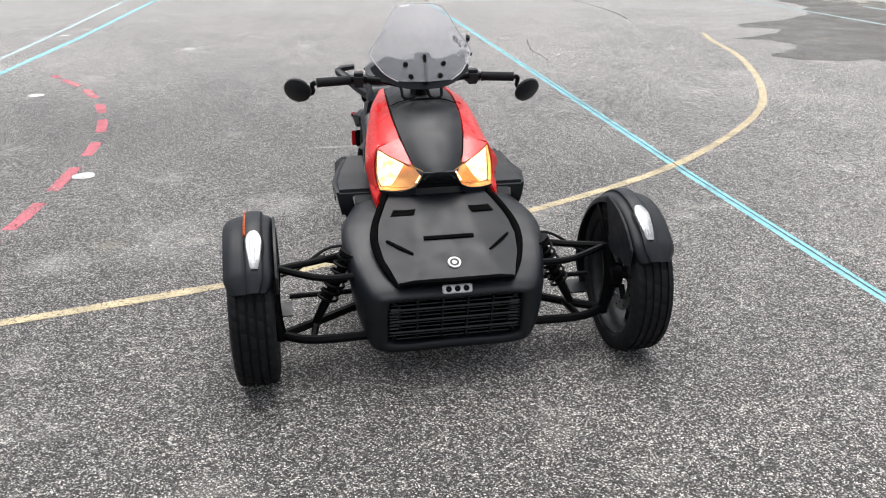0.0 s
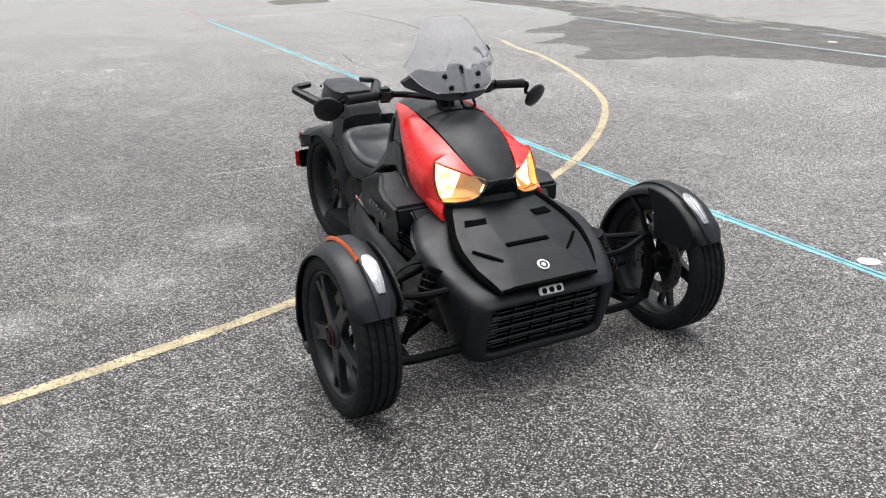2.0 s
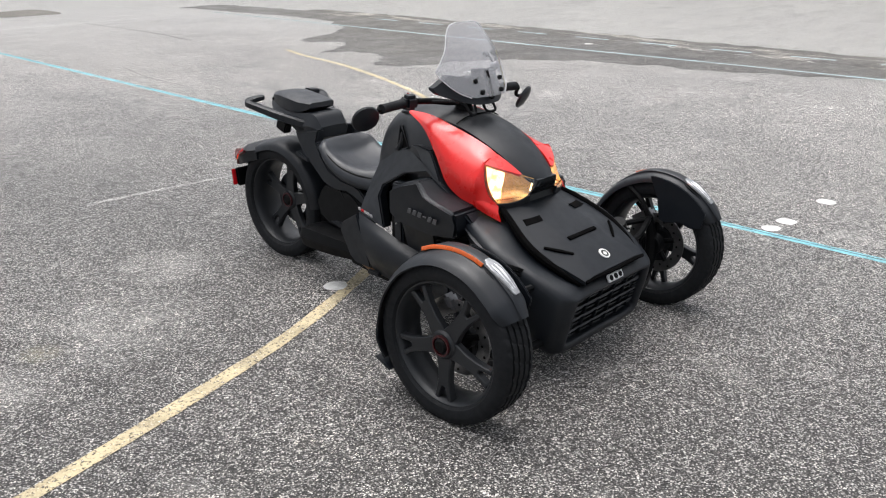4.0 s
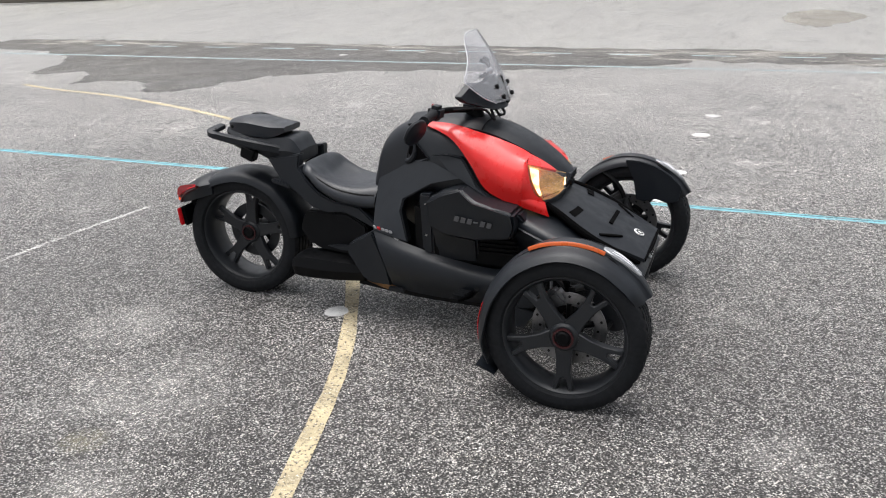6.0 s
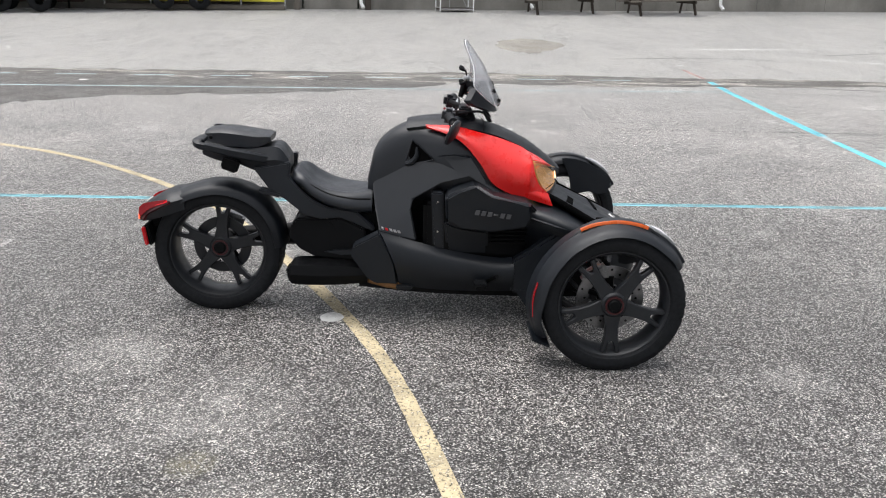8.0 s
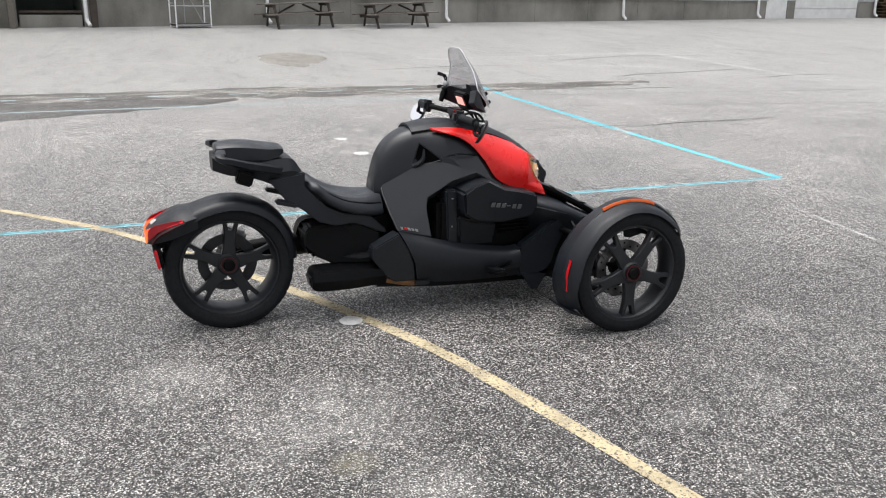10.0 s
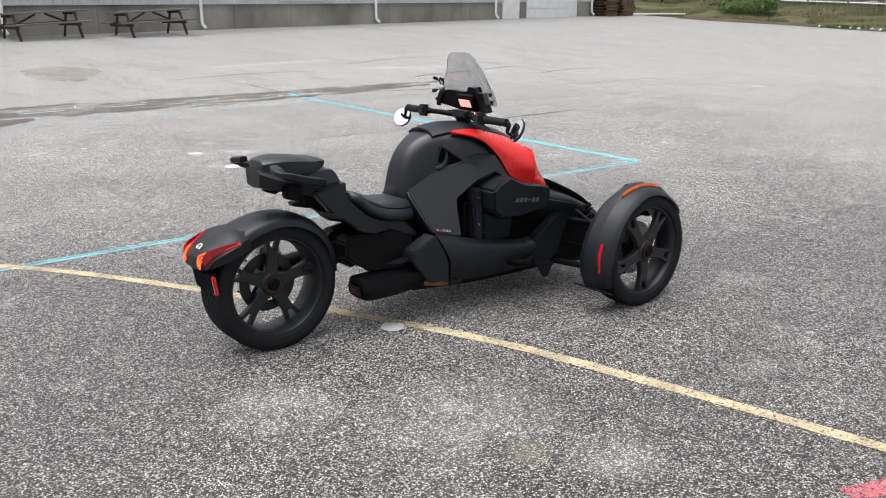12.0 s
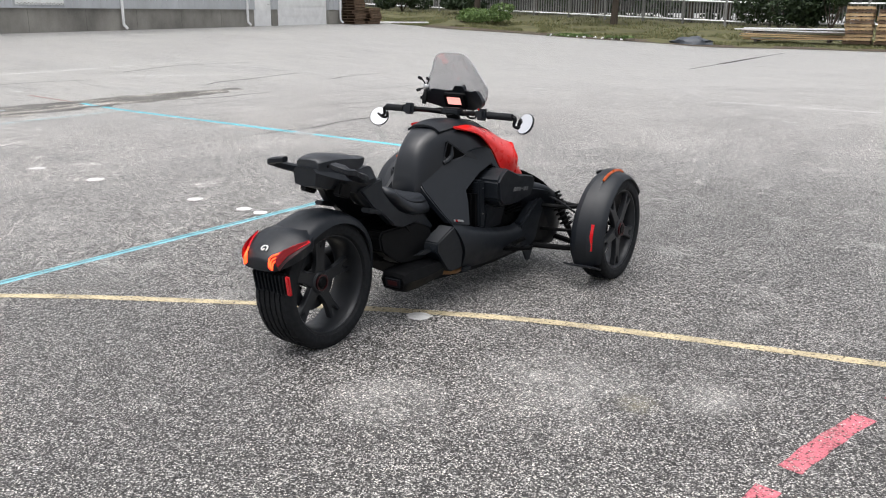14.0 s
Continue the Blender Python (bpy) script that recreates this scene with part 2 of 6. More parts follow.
CONCRETE = surface("grey_concrete", (0.25, 0.243, 0.222), 0.85, vary=0.5, big=0.9, fine=45, bump=0.3, grain=(1, 1, 0.55))
SIDING = surface("pale_blue_grey_metal_siding", (0.50, 0.52, 0.55), 0.45, 0.1, vary=0.12, big=1.2, grain=(1, 1, 0.15))
WHITEPAINT = surface("white_painted_metal", (0.86, 0.87, 0.88), 0.45, vary=0.08)
GALV = surface("galvanised_steel", (0.48, 0.49, 0.50), 0.4, 0.7, vary=0.2)
OLDWOOD = surface("weathered_grey_wood", (0.16, 0.145, 0.125), 0.85, vary=0.35, big=6, bump=0.3, grain=(1, 6, 6))
DARKWOOD = surface("dark_stained_wood", (0.06, 0.048, 0.04), 0.8, vary=0.35, big=6, bump=0.3)
PALLETWOOD = surface("brown_pallet_wood", (0.13, 0.085, 0.055), 0.85, vary=0.4, big=5, bump=0.3)
LUMBER = surface("pale_sawn_lumber", (0.48, 0.34, 0.19), 0.8, vary=0.25, big=5, bump=0.2)
YELLOW = surface("yellow_banner_cloth", (0.78, 0.72, 0.06), 0.6, vary=0.08)
INK = surface("black_ink", (0.03, 0.035, 0.03), 0.6, vary=0.1)
DARKVOID = surface("dark_interior", (0.045, 0.055, 0.046), 0.8, vary=0.3, big=2)
# near-black for surface pieces that paint in the shade of recesses
RECESS_SHADE = surface("recess_shade_black", (0.0018, 0.0018, 0.002), 0.9, vary=0.2, spec=0.05)
FACET = surface("bright_lens_facet", (0.85, 0.86, 0.88), 0.15, 0.3, vary=0.05, bump=0.0)
TARP = surface("dark_blue_grey_tarp", (0.05, 0.06, 0.075), 0.5, vary=0.3, big=8)
SOIL = surface("brown_leaf_litter", (0.062, 0.047, 0.032), 0.95, vary=0.5, big=2.5, fine=30, bump=0.5)
LAWN = surface("rough_grass_ground", (0.078, 0.076, 0.030), 0.95, vary=0.5, big=1.2, fine=25, bump=0.5)
BARK = surface("grey_brown_bark", (0.07, 0.055, 0.042), 0.9, vary=0.4, big=6, fine=40, bump=0.6, grain=(3, 3, 0.5))


def leafy(name, lo, hi):
    k = Nodes(name)
    r = k.add("NewGeometry").outputs["Random Per Island"]
    k.link(k.ramp(r, (0.0, lo), (1.0, hi)), k.bsdf.inputs["Base Color"])
    k.bsdf.inputs["Roughness"].default_value = 0.6
    return k.mat


LEAF = leafy("dark_green_leaves", (0.014, 0.028, 0.012), (0.045, 0.075, 0.028))
WEED = leafy("fresh_green_weeds", (0.06, 0.12, 0.025), (0.16, 0.24, 0.07))
BLADE = leafy("dry_green_grass", (0.060, 0.082, 0.022), (0.19, 0.175, 0.070))


def make_shield(name, tint, sky_veil, gloss):
    """A thin clear sheet: sees through, mirrors the sky; a pale diffuse veil stands in for stronger sky reflection."""
    k = Nodes(name)
    t, g, d = k.add("BsdfTransparent"), k.add("BsdfGlossy"), k.add("BsdfDiffuse")
    t.inputs[0].default_value = (tint, tint, tint + 0.015, 1)
    g.inputs["Roughness"].default_value = 0.06
    d.inputs[0].default_value = (0.82, 0.82, 0.84, 1)
    w = k.add("LayerWeight")
    f = k.add("MapRange")
    f.inputs[3].default_value, f.inputs[4].default_value = gloss, 0.6
    k.link(k.math("POWER", w.outputs["Facing"], 4.0), f.inputs[0])
    a, b = k.add("MixShader"), k.add("MixShader")
    # share of white diffuse that paints in the sky's reflection
    a.inputs[0].default_value = sky_veil
    k.link(t.outputs[0], a.inputs[1])
    k.link(d.outputs[0], a.inputs[2])
    k.link(f.outputs[0], b.inputs[0])
    k.link(a.outputs[0], b.inputs[1])
    k.link(g.outputs[0], b.inputs[2])
    k.link(b.outputs[0], k.out.inputs["Surface"])
    return k.mat


SHIELD = make_shield("clear_acrylic_sheet", 0.93, 0.14, 0.13)
LENS = make_shield("clear_lamp_lens", 0.95, 0.03, 0.05)
SHIELDEDGE = surface("frosted_acrylic_edge", (0.68, 0.68, 0.70), 0.3, vary=0.05, bump=0.0)


def make_mirror():
    k = Nodes("mirror_glass")
    k.bsdf.inputs["Base Color"].default_value = (0.92, 0.92, 0.93, 1)
    k.bsdf.inputs["Metallic"].default_value, k.bsdf.inputs["Roughness"].default_value = 1.0, 0.02
    return k.mat


MIRROR = make_mirror()


# ---- mesh helpers ----
def spline(points, n):
    """n points along a smooth curve through the given ones."""
    p = [np.array(q, float) for q in points]
    p = [2 * p[0] - p[1]] + p + [2 * p[-1] - p[-2]]
    out = []
    for u in np.linspace(0, len(points) - 1, n):
        i = min(int(u), len(points) - 2)
        t = u - i
        a, b, c, d = p[i:i + 4]
        out.append(0.5 * (2 * b + (c - a) * t + (2 * a - 5 * b + 4 * c - d) * t ** 2 + (3 * b - a - 3 * c + d) * t ** 3))
    return out


def finish(bm, angle=38):
    bmesh.ops.recalc_face_normals(bm, faces=bm.faces)
    me = bpy.data.meshes.new("m")
    bm.to_mesh(me)
    bm.free()
    me.shade_smooth()
    me.set_sharp_from_angle(angle=radians(angle))
    return me


def part(name, bm, material, parent=None, label="", angle=38):
    """Links a bmesh as one mesh object under a thing or a part."""
    me = finish(bm, angle) if isinstance(bm, bmesh.types.BMesh) else bm
    if material and not me.materials:
        me.materials.append(material)
    me.name = name
    ob = new(name, me)
    if parent:
        ob.parent = parent
    return tagged(ob, label)


def grid_faces(bm, rows, closed_u=False, closed_v=False):
    vs = [[bm.verts.new(p) for p in row] for row in rows]
    nu, nv = len(vs), len(vs[0])
    for i in range(nu if closed_u else nu - 1):
        for j in range(nv if closed_v else nv - 1):
            a, b, c, d = vs[i][j], vs[i][(j + 1) % nv], vs[(i + 1) % nu][(j + 1) % nv], vs[(i + 1) % nu][j]
            bm.faces.new((a, b, c, d))
    return vs


def patch(rows, nu=16, nv=10, thick=0.01, side=1, bm=None):
    """A smooth thick sheet through a small grid of control points (x, y, z); side=-1 mirrors it in x. Thickness goes inward (to -normal)."""
    bm = bm or bmesh.new()
    rows = [spline(r, nv) for r in rows]
    cols = [spline([r[j] for r in rows], nu) for j in range(nv)]
    p = np.array([[cols[j][i] for j in range(nv)] for i in range(nu)])
    du, dv = np.gradient(p, axis=0), np.gradient(p, axis=1)
    n = np.cross(du, dv)
    n /= np.linalg.norm(n, axis=2, keepdims=True) + 1e-9
    q = p - n * thick
    if side < 0:
        p, q = p * [-1, 1, 1], q * [-1, 1, 1]
    a, b = grid_faces(bm, p), grid_faces(bm, q)
    rim = [(i, 0) for i in range(nu)] + [(nu - 1, j) for j in range(1, nv)] + [(i, nv - 1) for i in range(nu - 2, -1, -1)] + [(0, j) for j in range(nv - 2, 0, -1)]
    for (i, j), (k, m) in zip(rim, rim[1:] + rim[:1]):
        bm.faces.new((a[i][j], a[k][m], b[k][m], b[i][j]))
    return bm


def loft(stations, n=20, side=1, axis="y", cap=True, m=None, bm=None):
    """A skin over half outlines (x, z) given at places along an axis, mirrored to both sides, smooth along it."""
    bm = bm or bmesh.new()
    k = len(stations[0][1])
    rows = [[(x, y, z) for x, z in half] for y, half in stations]
    if m:
        rows = [spline(r, m) for r in rows]
        k = m
    cols = [spline([r[j] for r in rows], n) for j in range(k)]
    rings = []
    for i in range(n):
        right = [cols[j][i] for j in range(k)]
        left = [v * [-1, 1, 1] for v in right[::-1] if abs(v[0]) > 1e-4]
        rings.append(right + left)
    size = min(len(r) for r in rings)
    rings = [r[:size] for r in rings]
    vs = grid_faces(bm, rings, closed_v=True)
    if cap:
        bm.faces.new(vs[0])
        bm.faces.new(vs[-1][::-1])
    return bm


def plate(outline, lateral, thick, side=1, bevel=0.006, bm=None):
    """A thick panel of the (y, z) outline; lateral(y, z) is how far out its outer face lies."""
    bm = bm or bmesh.new()
    own = bmesh.new()
    a = [own.verts.new((side * lateral(y, z), y, z)) for y, z in outline]
    b = [own.verts.new((side * (lateral(y, z) - thick), y, z)) for y, z in outline]
    own.faces.new(a)
    own.faces.new(b[::-1])
    for i in range(len(a)):
        j = (i + 1) % len(a)
        own.faces.new((a[i], b[i], b[j], a[j]))
    bmesh.ops.recalc_face_normals(own, faces=own.faces)
    if bevel:
        bmesh.ops.bevel(own, geom=[e for e in own.edges if e.calc_face_angle(0) > 0.5], offset=bevel, segments=2, affect="EDGES", clamp_overlap=True)
    me = bpy.data.meshes.new("t")
    own.to_mesh(me)
    own.free()
    bm.from_mesh(me)
    bpy.data.meshes.remove(me)
    return bm


def box(size, at=(0, 0, 0), turn=(0, 0, 0), bevel=0.0, bm=None, seg=2):
    bm = bm or bmesh.new()
    own = bmesh.new()
    bmesh.ops.create_cube(own, size=1, matrix=Matrix.Diagonal((*size, 1)))
    if bevel:
        bmesh.ops.bevel(own, geom=own.edges[:], offset=bevel, segments=seg, affect="EDGES", clamp_overlap=True)
    own.transform(pose(*at, *turn))
    me = bpy.data.meshes.new("t")
    own.to_mesh(me)
    own.free()
    bm.from_mesh(me)
    bpy.data.meshes.remove(me)
    return bm


def tube(points, r, seg=10, n=None, bm=None, ends=True):
    """A round bar along the points; r may be a list, one for each point given."""
    bm = bm or bmesh.new()
    rs = r if hasattr(r, "__len__") else [r] * len(points)
    pts = spline(points, n) if n else [np.array(p, float) for p in points]
    rr = np.interp(np.linspace(0, 1, len(pts)), np.linspace(0, 1, len(rs)), rs)
    up = np.array((0.13, 0.21, 0.97))
    rings = []
    for i, p in enumerate(pts):
        d = pts[min(i + 1, len(pts) - 1)] - pts[max(i - 1, 0)]
        d = d / (np.linalg.norm(d) + 1e-9)
        a = np.cross(d, up)
        if np.linalg.norm(a) < 0.1:
            a = np.cross(d, (1, 0, 0))
        a /= np.linalg.norm(a)
        b = np.cross(d, a)
        up = -np.cross(d, a) if np.dot(-np.cross(d, a), up) > 0 else np.cross(d, a)
        rings.append([p + rr[i] * (math.cos(t) * a + math.sin(t) * b) for t in np.linspace(0, 2 * math.pi, seg, endpoint=False)])
    vs = grid_faces(bm, rings, closed_v=True)
    if ends:
        bm.faces.new(vs[0])
        bm.faces.new(vs[-1][::-1])
    return bm


def slab(points, widths, heights, n):
    """A flat bar with rounded edges along the points, its height kept upright."""
    bm = bmesh.new()
    pts = spline(points, n)
    u = np.linspace(0, 1, len(points))
    rings = []
    for i, p in enumerate(pts):
        d = pts[min(i + 1, n - 1)] - pts[max(i - 1, 0)]
        side = np.array((d[1], -d[0], 0.0)) / (math.hypot(d[0], d[1]) + 1e-9)
        w, h = np.interp(i / (n - 1), u, widths) / 2, np.interp(i / (n - 1), u, heights) / 2
        rings.append([p + side * w * a + np.array((0, 0, h * b)) for a, b in ((1, 0.6), (0.6, 1), (-0.6, 1), (-1, 0.6), (-1, -0.6), (-0.6, -1), (0.6, -1), (1, -0.6))])
    vs = grid_faces(bm, rings, closed_v=True)
    bm.faces.new(vs[0])
    bm.faces.new(vs[-1][::-1])
    return bm


def lathe(profile, seg=40, closed=False, bm=None, at=(0, 0, 0), turn=(0, 0, 0)):
    """Turns a profile of (x along the axle, radius) round the x axis."""
    bm = bm or bmesh.new()
    m = pose(*at, *turn)
    rows = [[m @ Vector((x, r * math.cos(t), r * math.sin(t))) for x, r in profile] for t in np.linspace(0, 2 * math.pi, seg, endpoint=False)]
    grid_faces(bm, rows, closed_u=True, closed_v=closed)
    return bm


def disc(r, thick, at, turn=(0, 0, 0), seg=28, bevel=0.0, bm=None):
    """A round plate, its axis along x before the turn."""
    h = thick / 2
    b = min(bevel, h * 0.9)
    return lathe([(-h, 0.0005), (-h, r - b), (-h + b, r), (h - b, r), (h, r - b), (h, 0.0005)], seg, bm=bm, at=at, turn=turn)


def ribbon(points, width, name, material, label, n=None, lift=0.004, group="painted lines"):
    """A painted line lying on the ground."""
    pts = spline(points, n) if n else [np.array(p, float) for p in points]
    if not n:
        fine = []
        for a, b in zip(pts, pts[1:]):
            k = max(2, int(np.linalg.norm(b - a) / 0.6))
            fine += [a + (b - a) * t for t in np.linspace(0, 1, k, endpoint=False)]
        pts = fine + [pts[-1]]
    bm = bmesh.new()
    rows = []
    rnd = random.Random(len(pts) * 7 + int(width * 1000))
    for i, p in enumerate(pts):
        d = pts[min(i + 1, len(pts) - 1)] - pts[max(i - 1, 0)]
        s = np.array((-d[1], d[0])) / (np.linalg.norm(d) + 1e-9)
        w = width / 2 * rnd.uniform(0.88, 1.1)
        rows.append([(*(p[:2] + s * w), ground_z(p[0] + s[0] * w) + lift * 0.45), (*(p[:2] - s * w), ground_z(p[0] - s[0] * w) + lift * 0.45)])
    grid_faces(bm, rows)
    return tagged(part(name, bm, material), label, "line", group, "structure")


def blob(points, name, material, label, lift, n=90, category="patch"):
    """A flat patch on the ground with a smooth closed outline."""
    ragged = name == "wet_patch"
    pts = spline(list(points) + [points[0]], n * 3 if ragged else n)[:-1]
    if ragged:
        pts = [p + 0.10 * np.array((noise.noise((p[0] * 2.5, p[1] * 2.5, 1)), noise.noise((p[0] * 2.5, p[1] * 2.5, 5)))) + 0.16 * np.array((noise.noise((p[0] * 7, p[1] * 3, 3)), 0)) + 0.07 * np.array((noise.noise((p[0] * 15, p[1] * 9, 7)), 0)) for p in pts]
    bm = bmesh.new()
    bm.faces.new([bm.verts.new((p[0], p[1], 0)) for p in pts]).normal_update()
    bmesh.ops.triangulate(bm, faces=bm.faces[:])
    for _ in range(3):
        bmesh.ops.subdivide_edges(bm, edges=[e for e in bm.edges if e.calc_length() > 0.5], cuts=1)
        bmesh.ops.triangulate(bm, faces=bm.faces[:])
    for v in bm.verts:
        v.co.z = ground_z(v.co.x) + lift * 0.45
    return tagged(part(name, bm, material), label, category, "", "structure")


def ground_z(x):
    """The lot is flat, and climbs gently towards the building past the drain."""
    s = x - 9.5
    return 0.0425 * (s if s > 1 else 0.0 if s < -1 else (s + 1) ** 2 / 4) if x < 40 else 1.296


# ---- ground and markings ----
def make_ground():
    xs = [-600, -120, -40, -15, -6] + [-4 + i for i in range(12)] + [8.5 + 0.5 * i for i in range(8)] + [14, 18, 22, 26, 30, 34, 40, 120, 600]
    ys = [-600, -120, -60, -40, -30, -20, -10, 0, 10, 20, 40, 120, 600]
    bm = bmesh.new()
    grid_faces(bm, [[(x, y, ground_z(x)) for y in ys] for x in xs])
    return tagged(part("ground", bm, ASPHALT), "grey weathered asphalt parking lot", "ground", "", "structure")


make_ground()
BLUE_LABEL = "worn light blue painted line on asphalt"
ribbon([(1.93, -4.93), (2.0, 0.4), (2.33, 12.5)], 0.07, "painted_line", PAINT_BLUE, BLUE_LABEL)
ribbon([(1.93, -4.93), (4.62, -5.1)], 0.085, "painted_line", PAINT_CLEAN, BLUE_LABEL, lift=0.005)
ribbon([(4.6, -5.1), (4.97, -5.122)], 0.06, "painted_line", PAINT_PALE, "nearly worn off light blue line on asphalt", lift=0.004)
ribbon([(4.95, -5.12), (10.04, -5.5)], 0.095, "painted_line", PAINT_CLEAN, BLUE_LABEL)
ribbon([(8.42, 13.4), (8.45, 5.0), (8.56, 1.2), (8.6, -3.0), (8.72, -5.4)], 0.085, "painted_line", PAINT_PALE, "long faded blue and white line across asphalt", lift=0.008)
ribbon([(2.33, 12.5), (8.42, 13.4)], 0.06, "painted_line", PAINT_THIN, "thin faded white line on asphalt")
ribbon([(2.34, 12.55), (2.45, 15.2)], 0.09, "painted_line", PAINT_PINKISH, "short faded pink line on asphalt")
ribbon([(10.04, -5.5), (11.3, -5.44)], 0.08, "painted_line", PAINT_PINKISH, "short faded pink line on asphalt")
ribbon([(3.05, 17.9), (4.3, 17.95)], 0.06, "painted_line", PAINT_THIN, "short thin white line on asphalt")
ribbon([(-3.45, 20.0), (-3.55, 14.2), (-3.75, 8.4), (-3.98, 4.0)], 0.07, "painted_line", PAINT_PALE, BLUE_LABEL)
ribbon([(-2.85, 20.0), (-2.95, 14.3), (-3.3, 8.3), (-3.55, 5.4), (-3.7, 3.0)], 0.085, "painted_line", PAINT_BLUE, BLUE_LABEL)
ribbon([(14.3, -5.3), (14.5, -8.0), (14.9, -12.15), (9.2, -12.75)], 0.062, "painted_line", PAINT_THIN, "thin worn white corner line on asphalt")
ribbon([(13.0, -8.4), (12.05, -10.45)], 0.07, "painted_line", PAINT_THIN, "short worn white line on asphalt")
ribbon([(1.9, -12.15), (-0.75, -11.95)], 0.075, "painted_line", PAINT_THIN, "short worn white line on asphalt")
ribbon([(0.25, -9.95), (0.02, -9.85)], 0.05, "painted_line", PAINT_THIN, "short worn white line on asphalt")
ribbon([(5.35, 6.95), (5.1, 6.2), (4.8, 4.96), (4.1, 3.22), (3.32, 1.93), (2.03, 0.65), (0.73, -0.14), (-0.46, -0.71), (-1.28, -0.96), (-2.22, -1.18), (-3.0, -1.36)],
       0.068, "painted_line", PAINT_YELLOW, "curved cream yellow line on asphalt", n=70, lift=0.006)
ribbon([(1.0, 1.47), (0.3, 1.55), (-0.4, 1.58)], 0.035, "painted_line", PAINT_GHOST, "faint worn white line on asphalt")
ribbon([(1.05, -4.24), (0.25, -4.12), (-0.5, -4.02)], 0.035, "painted_line", PAINT_GHOST, "faint worn white line on asphalt")
for k in range(12):
    y0 = 9.65 - 1.205 * k
    ribbon([(9.74 + 0.015 * k, y0), (9.75 + 0.015 * k, y0 - 0.62)], 0.07, "painted_dash", PAINT_PALE, "short pale blue painted dash on wet asphalt", lift=0.009, group="dashes along the drain")
PINK_CURVE = spline([(-2.95, 5.25), (-2.42, 4.25), (-2.1, 3.2), (-1.95, 2.1), (-1.97, 1.1), (-2.06, 0.1), (-2.3, -0.8), (-2.7, -1.7)], 300)
PINK_RUN = np.concatenate([[0], np.cumsum([np.linalg.norm(b - a) for a, b in zip(PINK_CURVE, PINK_CURVE[1:])])])
place = 0.0
for dash, gap in ((0.22, 0.12), (0.52, 0.2), (0.5, 0.3), (0.42, 0.28), (0.5, 0.3), (0.42, 0.28), (0.55, 0.22), (0.5, 0.12), (0.62, 0.2), (0.6, 0.2), (0.5, 0.2)):
    ids = [i for i in range(300) if place <= PINK_RUN[i] <= place + dash]
    ribbon([PINK_CURVE[i] for i in ids], 0.085, "painted_dash", PAINT_PINK, "pink painted dash on asphalt", n=8, group="dashes of the pink arc")
    place += dash + gap
DOTS = [(-0.212, -0.53, 0.075), (2.27, -1.72, 0.08), (2.08, -1.70, 0.07), (2.85, -1.74, 0.085), (4.22, -1.79, 0.11), (5.16, -1.82, 0.1), (9.25, -2.06, 0.1),
        (11.66, -2.14, 0.14), (15.5, 0.7, 0.2), (14.2, 0.85, 0.18), (12.1, 0.93, 0.15), (9.18, 4.17, 0.12), (11.93, 3.92, 0.14), (13.37, 3.66, 0.17), (11.17, 4.07, 0.12),
        (13.2, 7.1, 0.18), (13.9, 6.6, 0.15), (-2.85, 4.1, 0.10), (-1.86, 1.15, 0.095), (-1.68, 6.95, 0.11), (-3.4, 9.35, 0.1), (-3.55, 8.7, 0.1), (-0.25, 6.95, 0.09),
        (15.75, -5.45, 0.2), (11.8, -5.55, 0.15), (13.0, -5.4, 0.14), (12.55, -5.53, 0.12), (12.9, 10.3, 0.15), (6.9, -4.6, 0.05)]
for k, (x, y, r) in enumerate(DOTS):
    r *= 0.42 if x > 11 else 0.65 if x > 8.5 else 0.82
    rnd = random.Random(k)
    blob([(x + r * rnd.uniform(0.85, 1.1) * math.cos(t), y + r * rnd.uniform(0.8, 1.0) * math.sin(t)) for t in np.linspace(0, 2 * math.pi, 9)[:-1]],
         "painted_dot", PAINT_WHITE, "round white paint spot on asphalt", 0.007, 20, "spot")["group"] = "white paint spots"
blob([(5.3, -12.68), (5.38, -12.55), (5.6, -12.5), (5.55, -12.64)], "painted_dot", PAINT_THIN, "pale worn scrape on asphalt", 0.005, 20, "spot")
# rain water along the drain, and stains
blob([(8.6, 15.0), (8.9, 12.0), (8.8, 10.0), (8.2, 8.95), (7.6, 8.4), (6.95, 8.12), (6.2, 7.68), (6.5, 7.25), (6.5, 6.9), (6.0, 6.58), (5.55, 6.36), (5.83, 6.08), (5.95, 5.6), (5.85, 5.32), (5.32, 5.05),
      (5.3, 4.58), (5.75, 4.36), (6.2, 4.3), (6.85, 3.89), (7.1, 3.55), (7.42, 3.1), (7.75, 2.0), (8.0, 1.0), (8.4, -0.1), (9.0, -1.0), (9.4, -1.2), (9.5, 0.5), (9.55, 2.3), (9.9, 4.5), (10.1, 6.8),
      (9.95, 10.0), (9.9, 13.0), (9.6, 15.0)], "wet_patch", WET, "dark rain-wet strip of asphalt along the drain", 0.003, 260)
blob([(9.75, 12.0), (9.95, 8.0), (9.85, 4.6), (9.6, 2.0), (9.45, -0.5), (9.25, -2.4), (9.2, -3.8), (9.3, -5.2), (9.45, -7.2), (9.8, -8.8), (10.15, -8.6), (10.25, -6.5), (10.3, -4.6), (10.5, -2.0), (10.45, 0.6), (10.45, 3.0), (10.4, 6.0), (10.45, 9.0), (10.3, 12.0)], "wet_patch", STREAK, "dark half-dried wet streaks along the drain", 0.005, 160)
blob([(13.2, -3.0), (14.0, -2.5), (15.2, -2.5), (16.0, -3.2), (15.0, -3.9), (14.0, -3.5)], "wet_patch", DAMP, "dull damp stain on pale asphalt", 0.004, 60)
